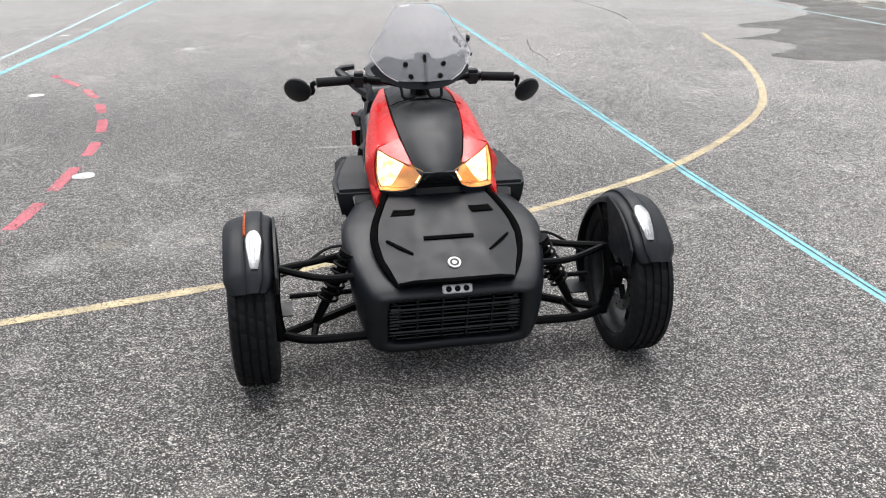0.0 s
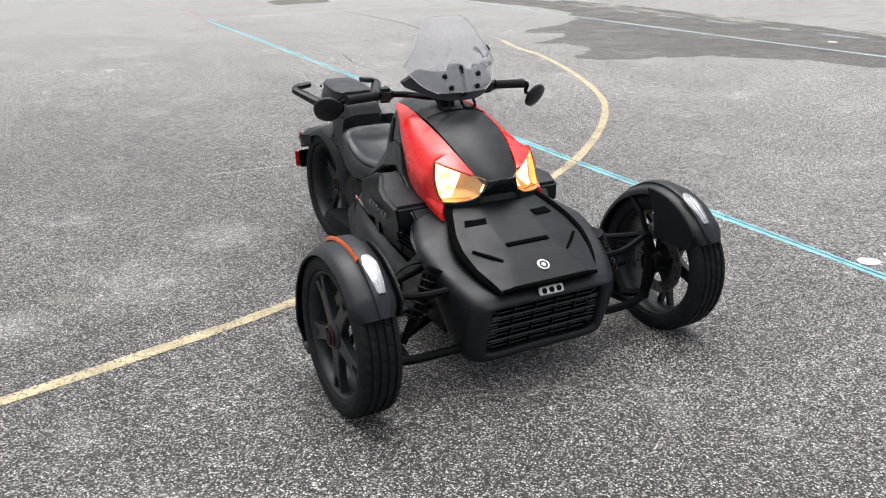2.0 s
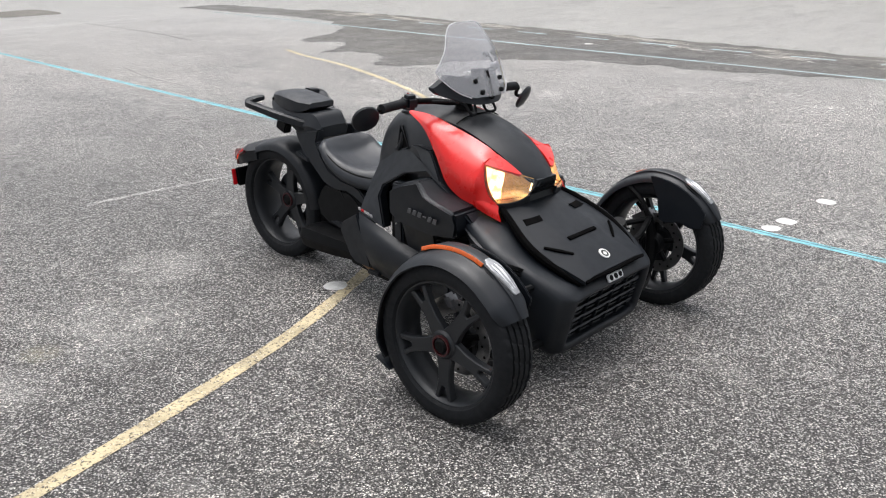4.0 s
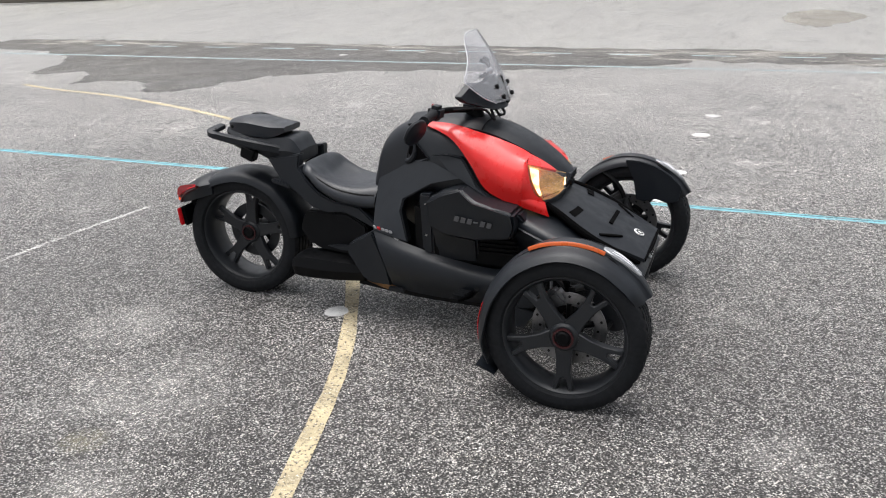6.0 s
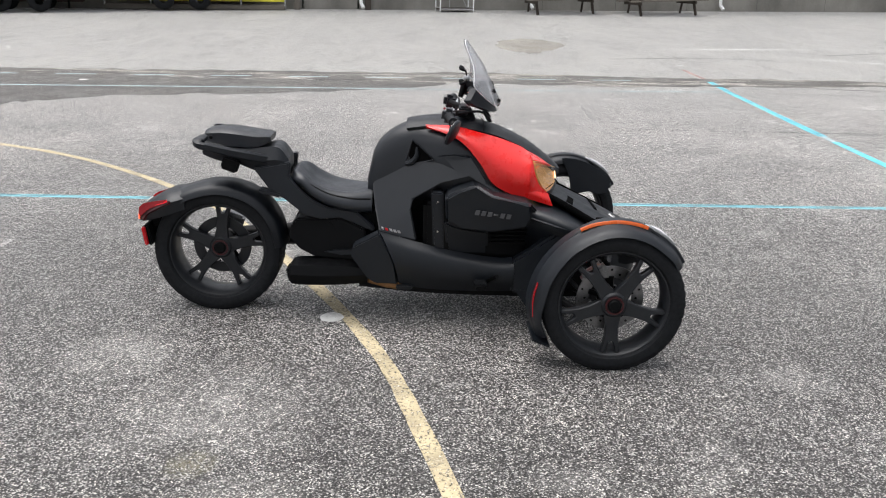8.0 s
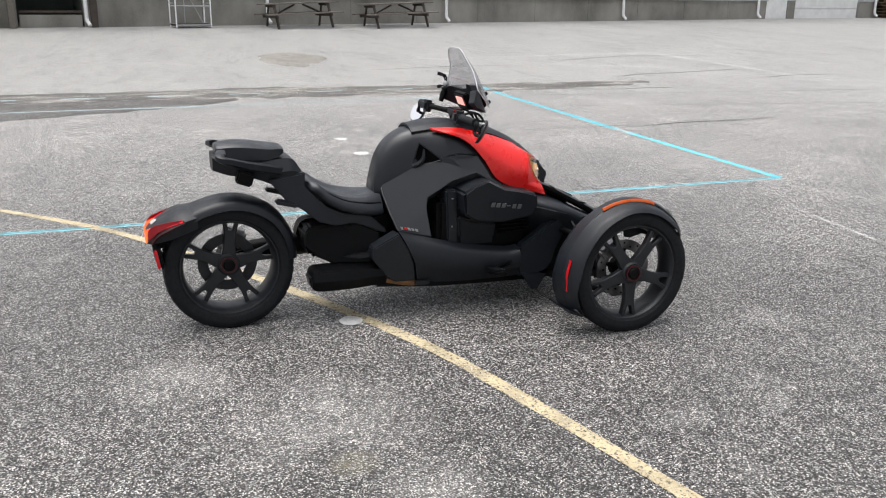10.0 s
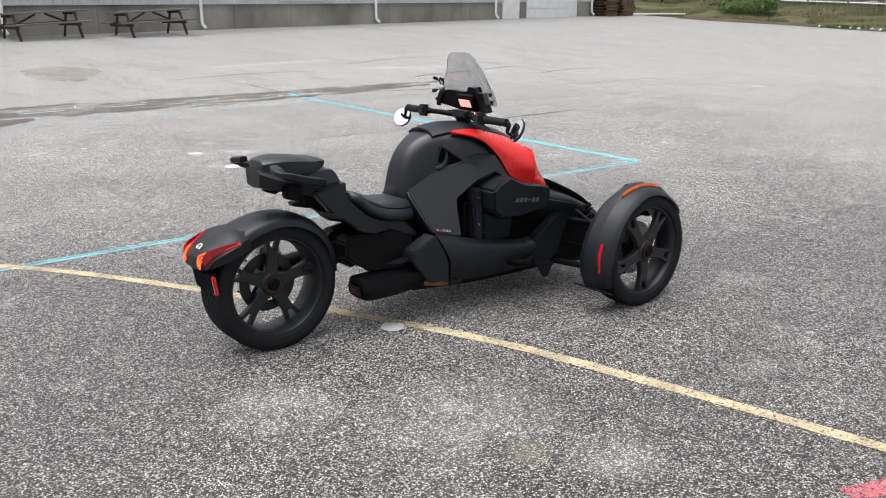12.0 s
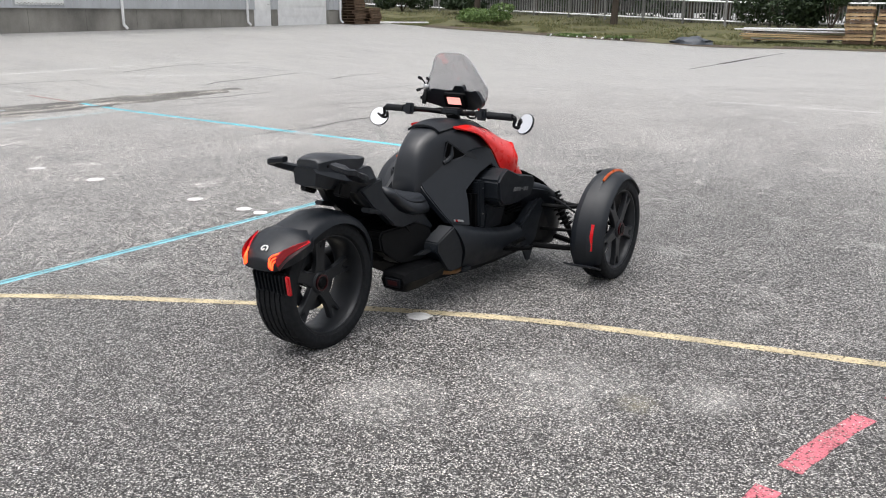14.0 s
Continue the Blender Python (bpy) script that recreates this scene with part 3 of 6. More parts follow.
blob([(4.65, 16.2), (4.55, 15.1), (5.2, 15.1), (5.9, 15.3), (5.95, 16.6), (5.3, 16.6)], "asphalt_repair", FRESH, "dark rectangular asphalt repair", 0.004, 24)


def crack(points, width, seed):
    rnd = random.Random(seed)
    pts = spline(points, 26)
    pts = [p + np.array((rnd.uniform(-1, 1), rnd.uniform(-1, 1))) * 0.012 for p in pts]
    ribbon(pts, width, "crack", CRACK, "dark crack in old asphalt", n=50, lift=0.005, group="cracks")


crack([(2.75, 6.9), (2.55, 6.0), (2.5, 5.1)], 0.012, 1)
ribbon([(1.935, -4.9), (2.003, 0.4), (2.335, 12.4)], 0.008, "crack", CRACK, "thin dark crack along the blue line", lift=0.008, group="cracks")
ribbon([(4.95, -5.125), (10.0, -5.505)], 0.007, "crack", CRACK, "thin dark crack along the blue line", lift=0.008, group="cracks")
crack([(5.2, 12.8), (5.2, 10.5), (5.0, 8.9)], 0.022, 2)
crack([(5.3, -3.0), (5.2, -4.0), (5.15, -5.6)], 0.016, 3)
crack([(5.2, -6.2), (5.1, -7.2)], 0.018, 4)
crack([(5.1, -20.5), (5.14, -22.4), (5.22, -24.4)], 0.06, 5)
crack([(5.16, -23.6), (5.24, -26.0), (5.3, -28.2)], 0.16, 15)
crack([(5.26, -27.6), (5.36, -30.0), (5.4, -32.4)], 0.08, 16)
crack([(10.84, -8.86), (11.06, -9.48), (11.14, -10.4), (11.47, -12.1)], 0.045, 8)
crack([(9.3, -6.9), (9.09, -7.67), (9.13, -8.41), (9.03, -8.75)], 0.05, 9)
crack([(5.05, -5.3), (5.09, -5.8), (5.18, -6.3), (5.2, -7.6)], 0.028, 10)
crack([(10.13, -11.76), (10.33, -12.55), (10.3, -13.6)], 0.04, 11)
crack([(12.6, -4.4), (12.9, -6.2), (12.7, -7.6)], 0.03, 12)
crack([(13.6, -9.0), (14.2, -11.0), (14.0, -13.2)], 0.035, 13)
crack([(7.2, -5.6), (6.6, -8.5), (6.0, -11.5)], 0.015, 6)
crack([(8.6, -6.0), (8.2, -9.5), (7.6, -14.0)], 0.015, 7)

# ---- building ----
# along the wall from its far corner, out from the wall, up
CORNER, ALONG, OUT = Vector((28.36, -33.5, 0)), Vector((-0.1326, 0.9912, 0)), Vector((-0.9912, -0.1326, 0))
WALL_TURN = math.degrees(math.atan2(ALONG.y, ALONG.x))


def at_wall(s, out, z):
    return CORNER + ALONG * s + OUT * out + Vector((0, 0, z))


def wall_box(s0, s1, o0, o1, z0, z1, bevel=0.0, bm=None):
    c = at_wall((s0 + s1) / 2, (o0 + o1) / 2, (z0 + z1) / 2)
    return box((s1 - s0, abs(o1 - o0), z1 - z0), c, (0, 0, WALL_TURN), bevel, bm)


def make_building():
    shed = tagged(new("warehouse"), "long metal-clad warehouse on a grey concrete base wall", "building")
    top, length = 1.52, 60.0
    spans = [(0.0, 1.25), (5.55, 6.0), (7.3, 34.95), (36.7, length)]
    for a, b in spans:
        part("base_wall", wall_box(a, b, -0.3, 0.0, -0.2, top, 0.004), CONCRETE, shed, "grey stained concrete base wall")
    # pour joints in the concrete
    for s in np.arange(9.6, 34.0, 2.44):
        part("joint", wall_box(s, s + 0.007, 0.0, 0.003, 0.4, top - 0.02), CRACK, shed)
    # ribbed siding above, one part for each bay
    edges = [0.0, 1.25, 5.55, 6.0, 7.3, 15.3, 23.1, 29.55, 34.95, 36.7, 44.0, 52.0, length]
    for a, b in zip(edges, edges[1:]):
        low = {1.25: 3.6, 6.0: 2.95, 34.95: 3.3}.get(a, top)
        bm = bmesh.new()
        rows = [[], []]
        s = a
        while s < b - 1e-6:
            for ds, o in ((0.0, 0.03), (0.03, 0.055), (0.07, 0.055), (0.10, 0.03)):
                if s + ds <= b:
                    rows[0].append(at_wall(s + ds, o, low))
                    rows[1].append(at_wall(s + ds, o, 5.2))
            s += 0.305
        rows[0].append(at_wall(b, 0.03, low))
        rows[1].append(at_wall(b, 0.03, 5.2))
        grid_faces(bm, rows)
        wall_box(a, b, -0.3, 0.02, low, 5.2, bm=bm)
        part("siding", bm, SIDING, shed, "pale blue-grey ribbed metal siding")
    part("flashing", wall_box(7.3, 34.95, 0.0, 0.07, top - 0.01, top + 0.035, 0.004), SIDING, shed)
    part("wall", wall_box(0, length, -22.0, -21.7, 0, 5.2), SIDING, shed)
    part("wall", wall_box(-0.02, 0.28, -21.7, -0.3, 0, 5.2), SIDING, shed)
    part("wall", wall_box(length - 0.3, length, -21.7, -0.3, 0, 5.2), SIDING, shed)
    bm = bmesh.new()
    a, b = -0.4, length + 0.4
    ring = [(0.4, 5.2), (-10.85, 6.6), (-22.1, 5.2), (-22.1, 5.08), (-10.85, 6.48), (0.4, 5.08)]
    grid_faces(bm, [[at_wall(s, o, z) for o, z in ring] for s in (a, b)], closed_v=True)
    for s in (a, b):
        bm.faces.new([bm.verts.new(at_wall(s, o, z)) for o, z in ring])
    part("roof", bm, SIDING, shed, "low-pitched pale metal roof")
    part("gutter", wall_box(-0.4, length + 0.4, 0.4, 0.52, 5.0, 5.14, 0.01), WHITEPAINT, shed, "white gutter")
    # downpipes with a kicked-out foot
    for s in (0.3, 7.95, 15.3, 23.15, 29.55, 34.9):
        z = ground_z(at_wall(s, 0, 0).x)
        pts = [at_wall(s, 0.13, 5.05), at_wall(s, 0.13, z + 0.32), at_wall(s, 0.14, z + 0.2), at_wall(s - 0.06, 0.26, z + 0.06)]
        part("downpipe", tube(pts, 0.055, 8), WHITEPAINT, shed, "white metal downpipe")
    # side door, roller door
    door = part("door", wall_box(6.0, 7.3, -0.12, -0.06, 0.72, 2.95, 0.005), WHITEPAINT, shed, "closed white steel door")
    part("door_frame", wall_box(7.22, 7.34, -0.05, 0.03, 0.7, 3.0, 0.004), WHITEPAINT, door)
    part("door_handle", tube([at_wall(6.2, -0.05, 1.75), at_wall(6.2, 0.02, 1.75), at_wall(6.33, 0.02, 1.75)], 0.012, 8), STEEL, door)
    roller = part("roller_door", wall_box(1.25, 5.55, -0.2, -0.15, 0.72, 3.6), WHITEPAINT, shed, "closed white sectional garage door")
    for i in range(6):
        z = 0.74 + 0.477 * i
        part("panel", wall_box(1.28, 5.52, -0.15, -0.10, z, z + 0.465, 0.012), WHITEPAINT, roller)
    # dark open bay with a rail and bench
    bay = part("bay_backing", wall_box(34.95, 36.7, -2.4, -2.3, 0.3, 3.3), DARKVOID, shed, "dark open bay")
    for s0, s1 in ((34.93, 34.98), (36.67, 36.72)):
        part("side_wall", wall_box(s0, s1, -2.3, -0.3, 0.3, 3.3), DARKVOID, bay)
    part("rail", wall_box(35.0, 36.65, -0.15, -0.09, 1.0, 1.07, 0.01), DARKWOOD, bay)
    part("sill", wall_box(35.0, 36.65, -0.3, -0.05, 0.4, 0.95, 0.01), CONCRETE, bay)
    part("post", wall_box(34.6, 34.78, 0.02, 0.2, 0.4, 3.3, 0.01), DARKWOOD, bay)
    part("post", wall_box(36.75, 36.93, 0.02, 0.2, 0.4, 3.3, 0.01), OLDWOOD, bay)
    return shed


make_building()


def make_wall_sign():
    sign = tagged(new("wall_sign"), "small white sign with a black chequered edge on the siding", "sign")
    part("board", wall_box(17.9, 19.85, 0.06, 0.08, 1.62, 2.3, 0.004), WHITEPAINT, sign)
    for i in range(26):
        s = 17.92 + i * 0.0735
        part("check", wall_box(s, s + 0.037, 0.08, 0.083, 1.63 + 0.03 * (i % 2), 1.66 + 0.03 * (i % 2)), INK, sign)


make_wall_sign()


# ---- things by the building ----
def make_table():
    t = tagged(new("picnic_table"), "weathered grey and dark wooden picnic table on asphalt", "table", "picnic tables by the wall")
    for i in range(5):
        part("top_board", box((2.4, 0.135, 0.04), (0, -0.30 + 0.15 * i, 0.74), (0, 0, 0.3 * (i % 3 - 1)), 0.005), OLDWOOD, t)
    for y in (-0.68, -0.53, 0.53, 0.68):
        part("seat_board", box((2.4, 0.135, 0.04), (0, y, 0.44), (0, 0, 0), 0.005), OLDWOOD, t)
    for x in (-0.86, 0.86):
        for s in (-1, 1):
            part("leg", tube([(x, s * 0.28, 0.72), (x, s * 0.62, 0.0)], 0.042, 4), DARKWOOD, t)
        part("cross_beam", box((0.05, 1.5, 0.09), (x + 0.05, 0, 0.375), (0, 0, 0), 0.006), DARKWOOD, t)
        part("top_beam", box((0.05, 0.72, 0.08), (x + 0.05, 0, 0.68), (0, 0, 0), 0.006), DARKWOOD, t)
        part("brace", tube([(x * 0.92, 0, 0.40), (x * 0.15, 0, 0.70)], 0.03, 4), DARKWOOD, t)
    return t


TABLE = make_table()
TABLE.matrix_basis = pose(23.4, -5.05, ground_z(23.2), 0, 2.2, 97.5)
copy_thing(TABLE, pose(23.5, -8.2, ground_z(23.3), 0, 2.2, 96.5))


def make_scaffold():
    t = tagged(new("scaffold_frame"), "galvanised steel scaffold frame standing against the wall", "scaffold")
    for x in (-0.52, 0.52):
        for y in (-0.3, 0.3):
            part("upright", tube([(x, y, 0.0), (x, y, 2.2)], 0.020, 8), WHITEPAINT, t)
        for z in (0.12, 0.7, 1.3, 1.9):
            part("end_rung", tube([(x, -0.3, z), (x, 0.3, z)], 0.018, 6), GALV, t)
    for z in (0.08, 0.62, 1.15, 1.7, 2.18):
        for y in (-0.3, 0.3):
            part("rail", tube([(-0.52, y, z), (0.52, y, z)], 0.02, 6), GALV, t)
    part("upright", tube([(0.08, -0.3, 0.08), (0.08, -0.3, 2.18)], 0.014, 6), GALV, t)
    for a, b in ((0.08, 1.15), (1.15, 2.18)):
        part("diagonal", tube([(-0.5, -0.31, a), (0.06, -0.31, b)], 0.013, 6), GALV, t)
    part("deck", box((1.06, 0.62, 0.05), (0, 0, 0.09), (0, 0, 0), 0.006), DARKWOOD, t)
    return t


make_scaffold().matrix_basis = pose(23.5, -1.8, ground_z(23.5), 0, 0, 103)


def make_pallets(count, seed, pale=False):
    t = tagged(new("pallet_stack"), "stack of brown wooden pallets on the ground", "pallets", "pallet stacks")
    rnd = random.Random(seed)
    for k in range(count):
        runner = PALERUNNER if pale and k % 3 else RUNNER
        pallet = part("pallet", runner, None, t)
        pallet.matrix_basis = pose(rnd.uniform(-0.05, 0.05), rnd.uniform(-0.05, 0.05), k * 0.142, 0, 0, rnd.uniform(-3, 3))
        for x in (-0.49, 0.49):
            part("runner", runner, None, pallet).matrix_basis = pose(x, 0, 0)
        for i in range(7):
            part("board", PALEBOARD if pale and rnd.random() < 0.6 else BOARD, None, pallet).matrix_basis = pose(0, -0.48 + 0.16 * i, 0.131, 0, 0, rnd.uniform(-1, 1))
        for i in range(3):
            part("board", BOARD, None, pallet).matrix_basis = pose(0, -0.48 + 0.48 * i, 0.009)
    return t


BOARD, RUNNER = finish(box((1.05, 0.09, 0.018))), finish(box((0.04, 1.05, 0.1), (0, 0, 0.07)))
for m in (BOARD, RUNNER):
    m.materials.append(PALLETWOOD)
PALEBOARD, PALERUNNER = BOARD.copy(), RUNNER.copy()
for m in (PALEBOARD, PALERUNNER):
    m.materials[0] = LUMBER


make_pallets(10, 1).matrix_basis = pose(28.2, -34.15, ground_z(28.2), 0, 0, 8)
make_pallets(6, 2).matrix_basis = pose(28.1, -35.4, ground_z(28.1), 0, 0, 6)


def make_trailer():
    t = tagged(new("flatbed_trailer"), "low dark flatbed trailer with a pale side panel", "trailer")
    part("bed", box((4.4, 1.8, 0.12), (0, 0, 0.55), (0, 0, 0), 0.01), DARKWOOD, t)
    part("side_panel", box((4.3, 0.04, 0.6), (0, -0.9, 0.95), (0, 0, 0), 0.008), WHITEPAINT, t)
    part("skirt", box((4.2, 0.05, 0.2), (0, -0.86, 0.33), (0, 0, 0), 0.01), DARKRED, t)
    for x in (-0.5, 0.5):
        for s in (-1, 1):
            part("wheel", lathe([(-0.1, 0.12), (-0.1, 0.26), (-0.07, 0.3), (0.07, 0.3), (0.1, 0.26), (0.1, 0.12)], 20, at=(x, s * 0.72, 0.3), turn=(0, 0, 90)), RUBBER, t)
    part("drawbar", tube([(2.2, 0, 0.5), (3.2, 0, 0.45)], 0.05, 6), DEEP, t)
    part("jockey_leg", tube([(3.1, 0, 0.5), (3.1, 0, 0.0)], 0.035, 6), DEEP, t)
    return t


TRAILER = make_trailer()
TRAILER.matrix_basis = pose(21.4, 10.4, ground_z(21.4), 0, 0, 107)
copy_thing(TRAILER, pose(22.9, 6.4, ground_z(22.9), 0, 0, 107))


def make_banner():
    t = tagged(new("barrier_banner"), "yellow banner with dark lettering shapes on a low rail fence", "banner")
    bm = bmesh.new()
    rows = [[(x, 0.03 * math.sin(x * 5), z) for z in (0.25, 0.6, 1.05)] for x in np.linspace(-2.6, 2.6, 40)]
    grid_faces(bm, rows)
    cloth = part("cloth", bm, YELLOW, t, "creased yellow cloth banner")
    for x in np.arange(-2.4, 2.3, 0.62):
        for dx in (0.0, 0.13, 0.26):
            part("dark_bar", box((0.07, 0.012, 0.3), (x + dx, -0.045, 0.62), (0, 12, 0)), INK, cloth)
    for x in (-2.6, -1.3, 0.0, 1.3, 2.6):
        part("post", tube([(x, 0.06, 0), (x, 0.06, 1.15)], 0.025, 8), GALV, t)
    for z in (0.12, 1.1):
        part("rail", tube([(-2.6, 0.06, z), (2.6, 0.06, z)], 0.022, 8), GALV, t)
    part("kerb_log", box((5.2, 0.22, 0.16), (0, 0.1, 0.08), (0, 0, 0), 0.03), OLDWOOD, t)
    return t


BANNER = make_banner()
BANNER.matrix_basis = pose(18.0, 17.2, ground_z(18.0), 0, 0, 116)
copy_thing(BANNER, pose(23.0, 6.2 - 0.4, ground_z(23.0), 0, 0, 98)).matrix_basis = pose(22.75, 5.9, ground_z(22.7), 0, 0, 98)


# ---- the green edge of the lot ----
def bank_z(x, y):
    d = max(0.0, -36.3 - y)
    return ground_z(x) * 0.85 + 0.02 + 0.075 * d if d < 9 else ground_z(x) * 0.85 + 0.695


def make_bank():
    bm = bmesh.new()
    rows = []
    for x in list(np.arange(-30, 46, 1.5)):
        edge = -36.3 + 0.25 * math.sin(x * 0.9) + 0.15 * math.sin(x * 2.3) - (0.6 if x > 25 else 0)
        rows.append([(x, edge, ground_z(x) + 0.012)] + [(x, edge - d, max(bank_z(x, edge - d), ground_z(x) + 0.02) + 0.05 * math.sin(x * 1.7 + d)) for d in (0.4, 1.2, 2.5, 4.5, 7, 10, 16, 30)])
    grid_faces(bm, rows)
    return tagged(part("grass_bank", bm, LAWN), "rough grass verge with brown leaf litter", "grass", "", "structure")


make_bank()
bm = bmesh.new()
rows = [[(x, -36.15 + 0.25 * math.sin(x * 0.9), ground_z(x) + 0.016), (x, -37.3 + 0.3 * math.sin(x * 1.3), ground_z(x) + 0.09)] for x in np.arange(-30, 26, 0.8)]
grid_faces(bm, rows)
tagged(part("soil_strip", bm, SOIL), "strip of brown leaf litter at the asphalt edge", "soil", "", "structure")


def clump(bm, centre, spread, count, size, rnd, up=0.0):
    """Many small folded leaves round a centre."""
    c = Vector(centre)
    for _ in range(count):
        d = Vector((rnd.gauss(0, 1), rnd.gauss(0, 1), rnd.gauss(0, 1)))
        d.normalize()
        p = c + Vector((d.x * spread[0], d.y * spread[1], d.z * spread[2])) * rnd.uniform(0.45, 1.0) ** 0.5
        a = Vector((rnd.gauss(0, 1), rnd.gauss(0, 1), rnd.gauss(0, 1) + up)).normalized()
        b = a.cross(Vector((rnd.gauss(0, 1), rnd.gauss(0, 1), rnd.gauss(0, 1)))).normalized()
        s = size * rnd.uniform(0.6, 1.4)
        v = [bm.verts.new(q) for q in (p - a * s, p + b * s * 0.45, p + a * s, p - b * s * 0.45 + a.cross(b) * s * 0.2)]
        bm.faces.new(v)


def make_grass():
    rnd = random.Random(11)
    bm = bmesh.new()
    for _ in range(30000):
        x = rnd.uniform(0, 34)
        y = -37.0 - abs(rnd.gauss(0, 3.6))
        if noise.noise((x * 0.5, y * 0.5, 0)) < -0.1:
            continue
        z = max(bank_z(x, y), ground_z(x)) - 0.02
        h, a = rnd.uniform(0.05, 0.17), rnd.uniform(0, 6.28)
        dx, dy, w = math.cos(a) * 0.08, math.sin(a) * 0.08, 0.022
        bm.faces.new([bm.verts.new(q) for q in ((x - w, y, z), (x + w, y, z), (x + dx, y + dy, z + h))])
    return tagged(part("grass", bm, BLADE), "rough dry green grass", "grass", "", "stuff")


make_grass()


def make_shrub(name, at, spread, count, size, material, label, seed):
    rnd = random.Random(seed)
    t = tagged(new(name), label, name.split("_")[-1])
    stems = bmesh.new()
    for _ in range(6):
        a = rnd.uniform(0, 6.28)
        tube([(0, 0, -0.1), (0.3 * spread[0] * math.cos(a), 0.3 * spread[1] * math.sin(a), spread[2] * 0.8), (0.6 * spread[0] * math.cos(a), 0.6 * spread[1] * math.sin(a), spread[2] * 1.5)], [0.03, 0.02, 0.008], 5, bm=stems)
    part("stem", stems, BARK, t)
    bm = bmesh.new()
    for _ in range(9):
        c = (rnd.uniform(-0.7, 0.7) * spread[0], rnd.uniform(-0.7, 0.7) * spread[1], spread[2] * rnd.uniform(0.5, 1.3))
        clump(bm, c, [q * rnd.uniform(0.3, 0.55) for q in spread], count // 9, size, rnd)
    part("foliage", bm, material, t)
    t.matrix_basis = pose(*at)
    return t


make_shrub("green_shrub", (23.4, -40.5, 0.75), (2.5, 1.3, 0.75), 4200, 0.07, WEED, "bright green leafy weeds heaped on the bank", 21)
make_shrub("weed_clump", (16.2, -36.5, 0.25), (1.3, 0.4, 0.14), 700, 0.06, WEED, "low green weeds with white litter at the asphalt edge", 22)
make_shrub("weed_clump", (13.9, -36.6, 0.25), (0.7, 0.3, 0.10), 300, 0.06, WEED, "low green weeds at the asphalt edge", 23)
SHRUBS = [(33.0, 2.0, 1.0), (28.5, 1.6, 0.9), (8.9, 2.4, 1.7), (6.2, 2.4, 2.0), (1.0, 2.2, 1.2), (-4.0, 2.4, 1.3)]
for k, (x, w, h) in enumerate(SHRUBS):
    make_shrub("dark_shrub", (x, -45.2 - 0.5 * (k % 3), bank_z(x, -45)), (w, 1.0, h), 3200, 0.13, LEAF, "dark green shrub in front of the fence", 30 + k)


def make_fence():
    t = tagged(new("picket_fence"), "white vinyl picket fence behind the bank", "fence")
    pickets = bmesh.new()
    for x in np.arange(-12, 40, 0.17):
        box((0.07, 0.02, 1.15), (x, -47.0, bank_z(x, -47) + 0.68), bm=pickets)
    tagged(part("picket", pickets, SHADED_VINYL, t, "grey-white weathered pickets, darkened for shade"), kind="stuff")
    for x in np.arange(-12, 40, 2.4):
        part("post", box((0.12, 0.12, 1.5), (x, -46.95, bank_z(x, -47) + 0.7), (0, 0, 0), 0.01), SHADED_VINYL, t)
        for z in (0.25, 1.28):
            za, zb = bank_z(x, -47) + z, bank_z(x + 2.4, -47) + z
            part("rail", tube([(x, -46.93, za), (x + 2.4, -46.93, zb)], 0.045, 4), WHITEPAINT, t)
    return t


# weathered white vinyl, its grey lowered to carry the shade on the fence
SHADED_VINYL = surface("shaded_weathered_vinyl", (0.23, 0.23, 0.222), 0.6, vary=0.3, big=0.8)
make_fence()


def make_tree(at, height, spread, seed):
    rnd = random.Random(seed)
    t = tagged(new("tree"), "dark leafy tree with a rough brown trunk behind the fence", "tree", "trees behind the fence")
    bm = bmesh.new()
    lean = (rnd.uniform(-0.4, 0.4), rnd.uniform(-0.4, 0.4))
    tube([(0, 0, -0.2), (lean[0] * 0.3, lean[1] * 0.3, height * 0.3), (lean[0], lean[1], height * 0.75)], [0.22, 0.16, 0.05], 9, 10, bm)
    tips = []
    for i in range(9):
        z = height * rnd.uniform(0.25, 0.65)
        a, r = rnd.uniform(0, 6.28), spread * rnd.uniform(0.5, 0.95)
        tip = (r * math.cos(a), r * math.sin(a), z + height * rnd.uniform(0.1, 0.35))
        tube([(lean[0] * z / height, lean[1] * z / height, z), (tip[0] * 0.5, tip[1] * 0.5, z + 0.2 * height * 0.5), tip], [0.08, 0.05, 0.015], 6, 8, bm)
        tips.append(tip)
    part("trunk", bm, BARK, t)
    leaves = bmesh.new()
    for tip in tips + [(lean[0], lean[1], height * 0.8)] + [(q[0] * 0.55, q[1] * 0.55, q[2]) for q in tips]:
        clump(leaves, tip, (spread * 0.38, spread * 0.38, height * 0.12), 190, 0.14, rnd)
    part("crown", leaves, LEAF, t)
    t.matrix_basis = pose(*at)
    return t


for k, x in enumerate((-8, -2, 4, 8.5, 12.5, 16.5, 21, 25.5, 30, 35, 40)):
    make_tree((x + 0.7 * math.sin(k * 2.1), -49.5 - 1.6 * (k % 3), bank_z(x, -50)), 7.5 + 1.5 * math.sin(k), 3.2, 60 + k)
for k, (x, y) in enumerate(((17.2, -43.6), (26.8, -44.6))):
    make_tree((x, y, bank_z(x, y)), 6.5, 2.6, 90 + k)
bm = bmesh.new()
rnd = random.Random(5)
for x in np.arange(-30, 60, 0.9):
    clump(bm, (x, -56 + rnd.uniform(-1.5, 1.5), rnd.uniform(1.5, 5.5)), (1.4, 0.8, 2.4), 110, 0.3, rnd)
tagged(part("far_woods", bm, LEAF), "dark far woods behind the fence", "woods", "", "stuff")


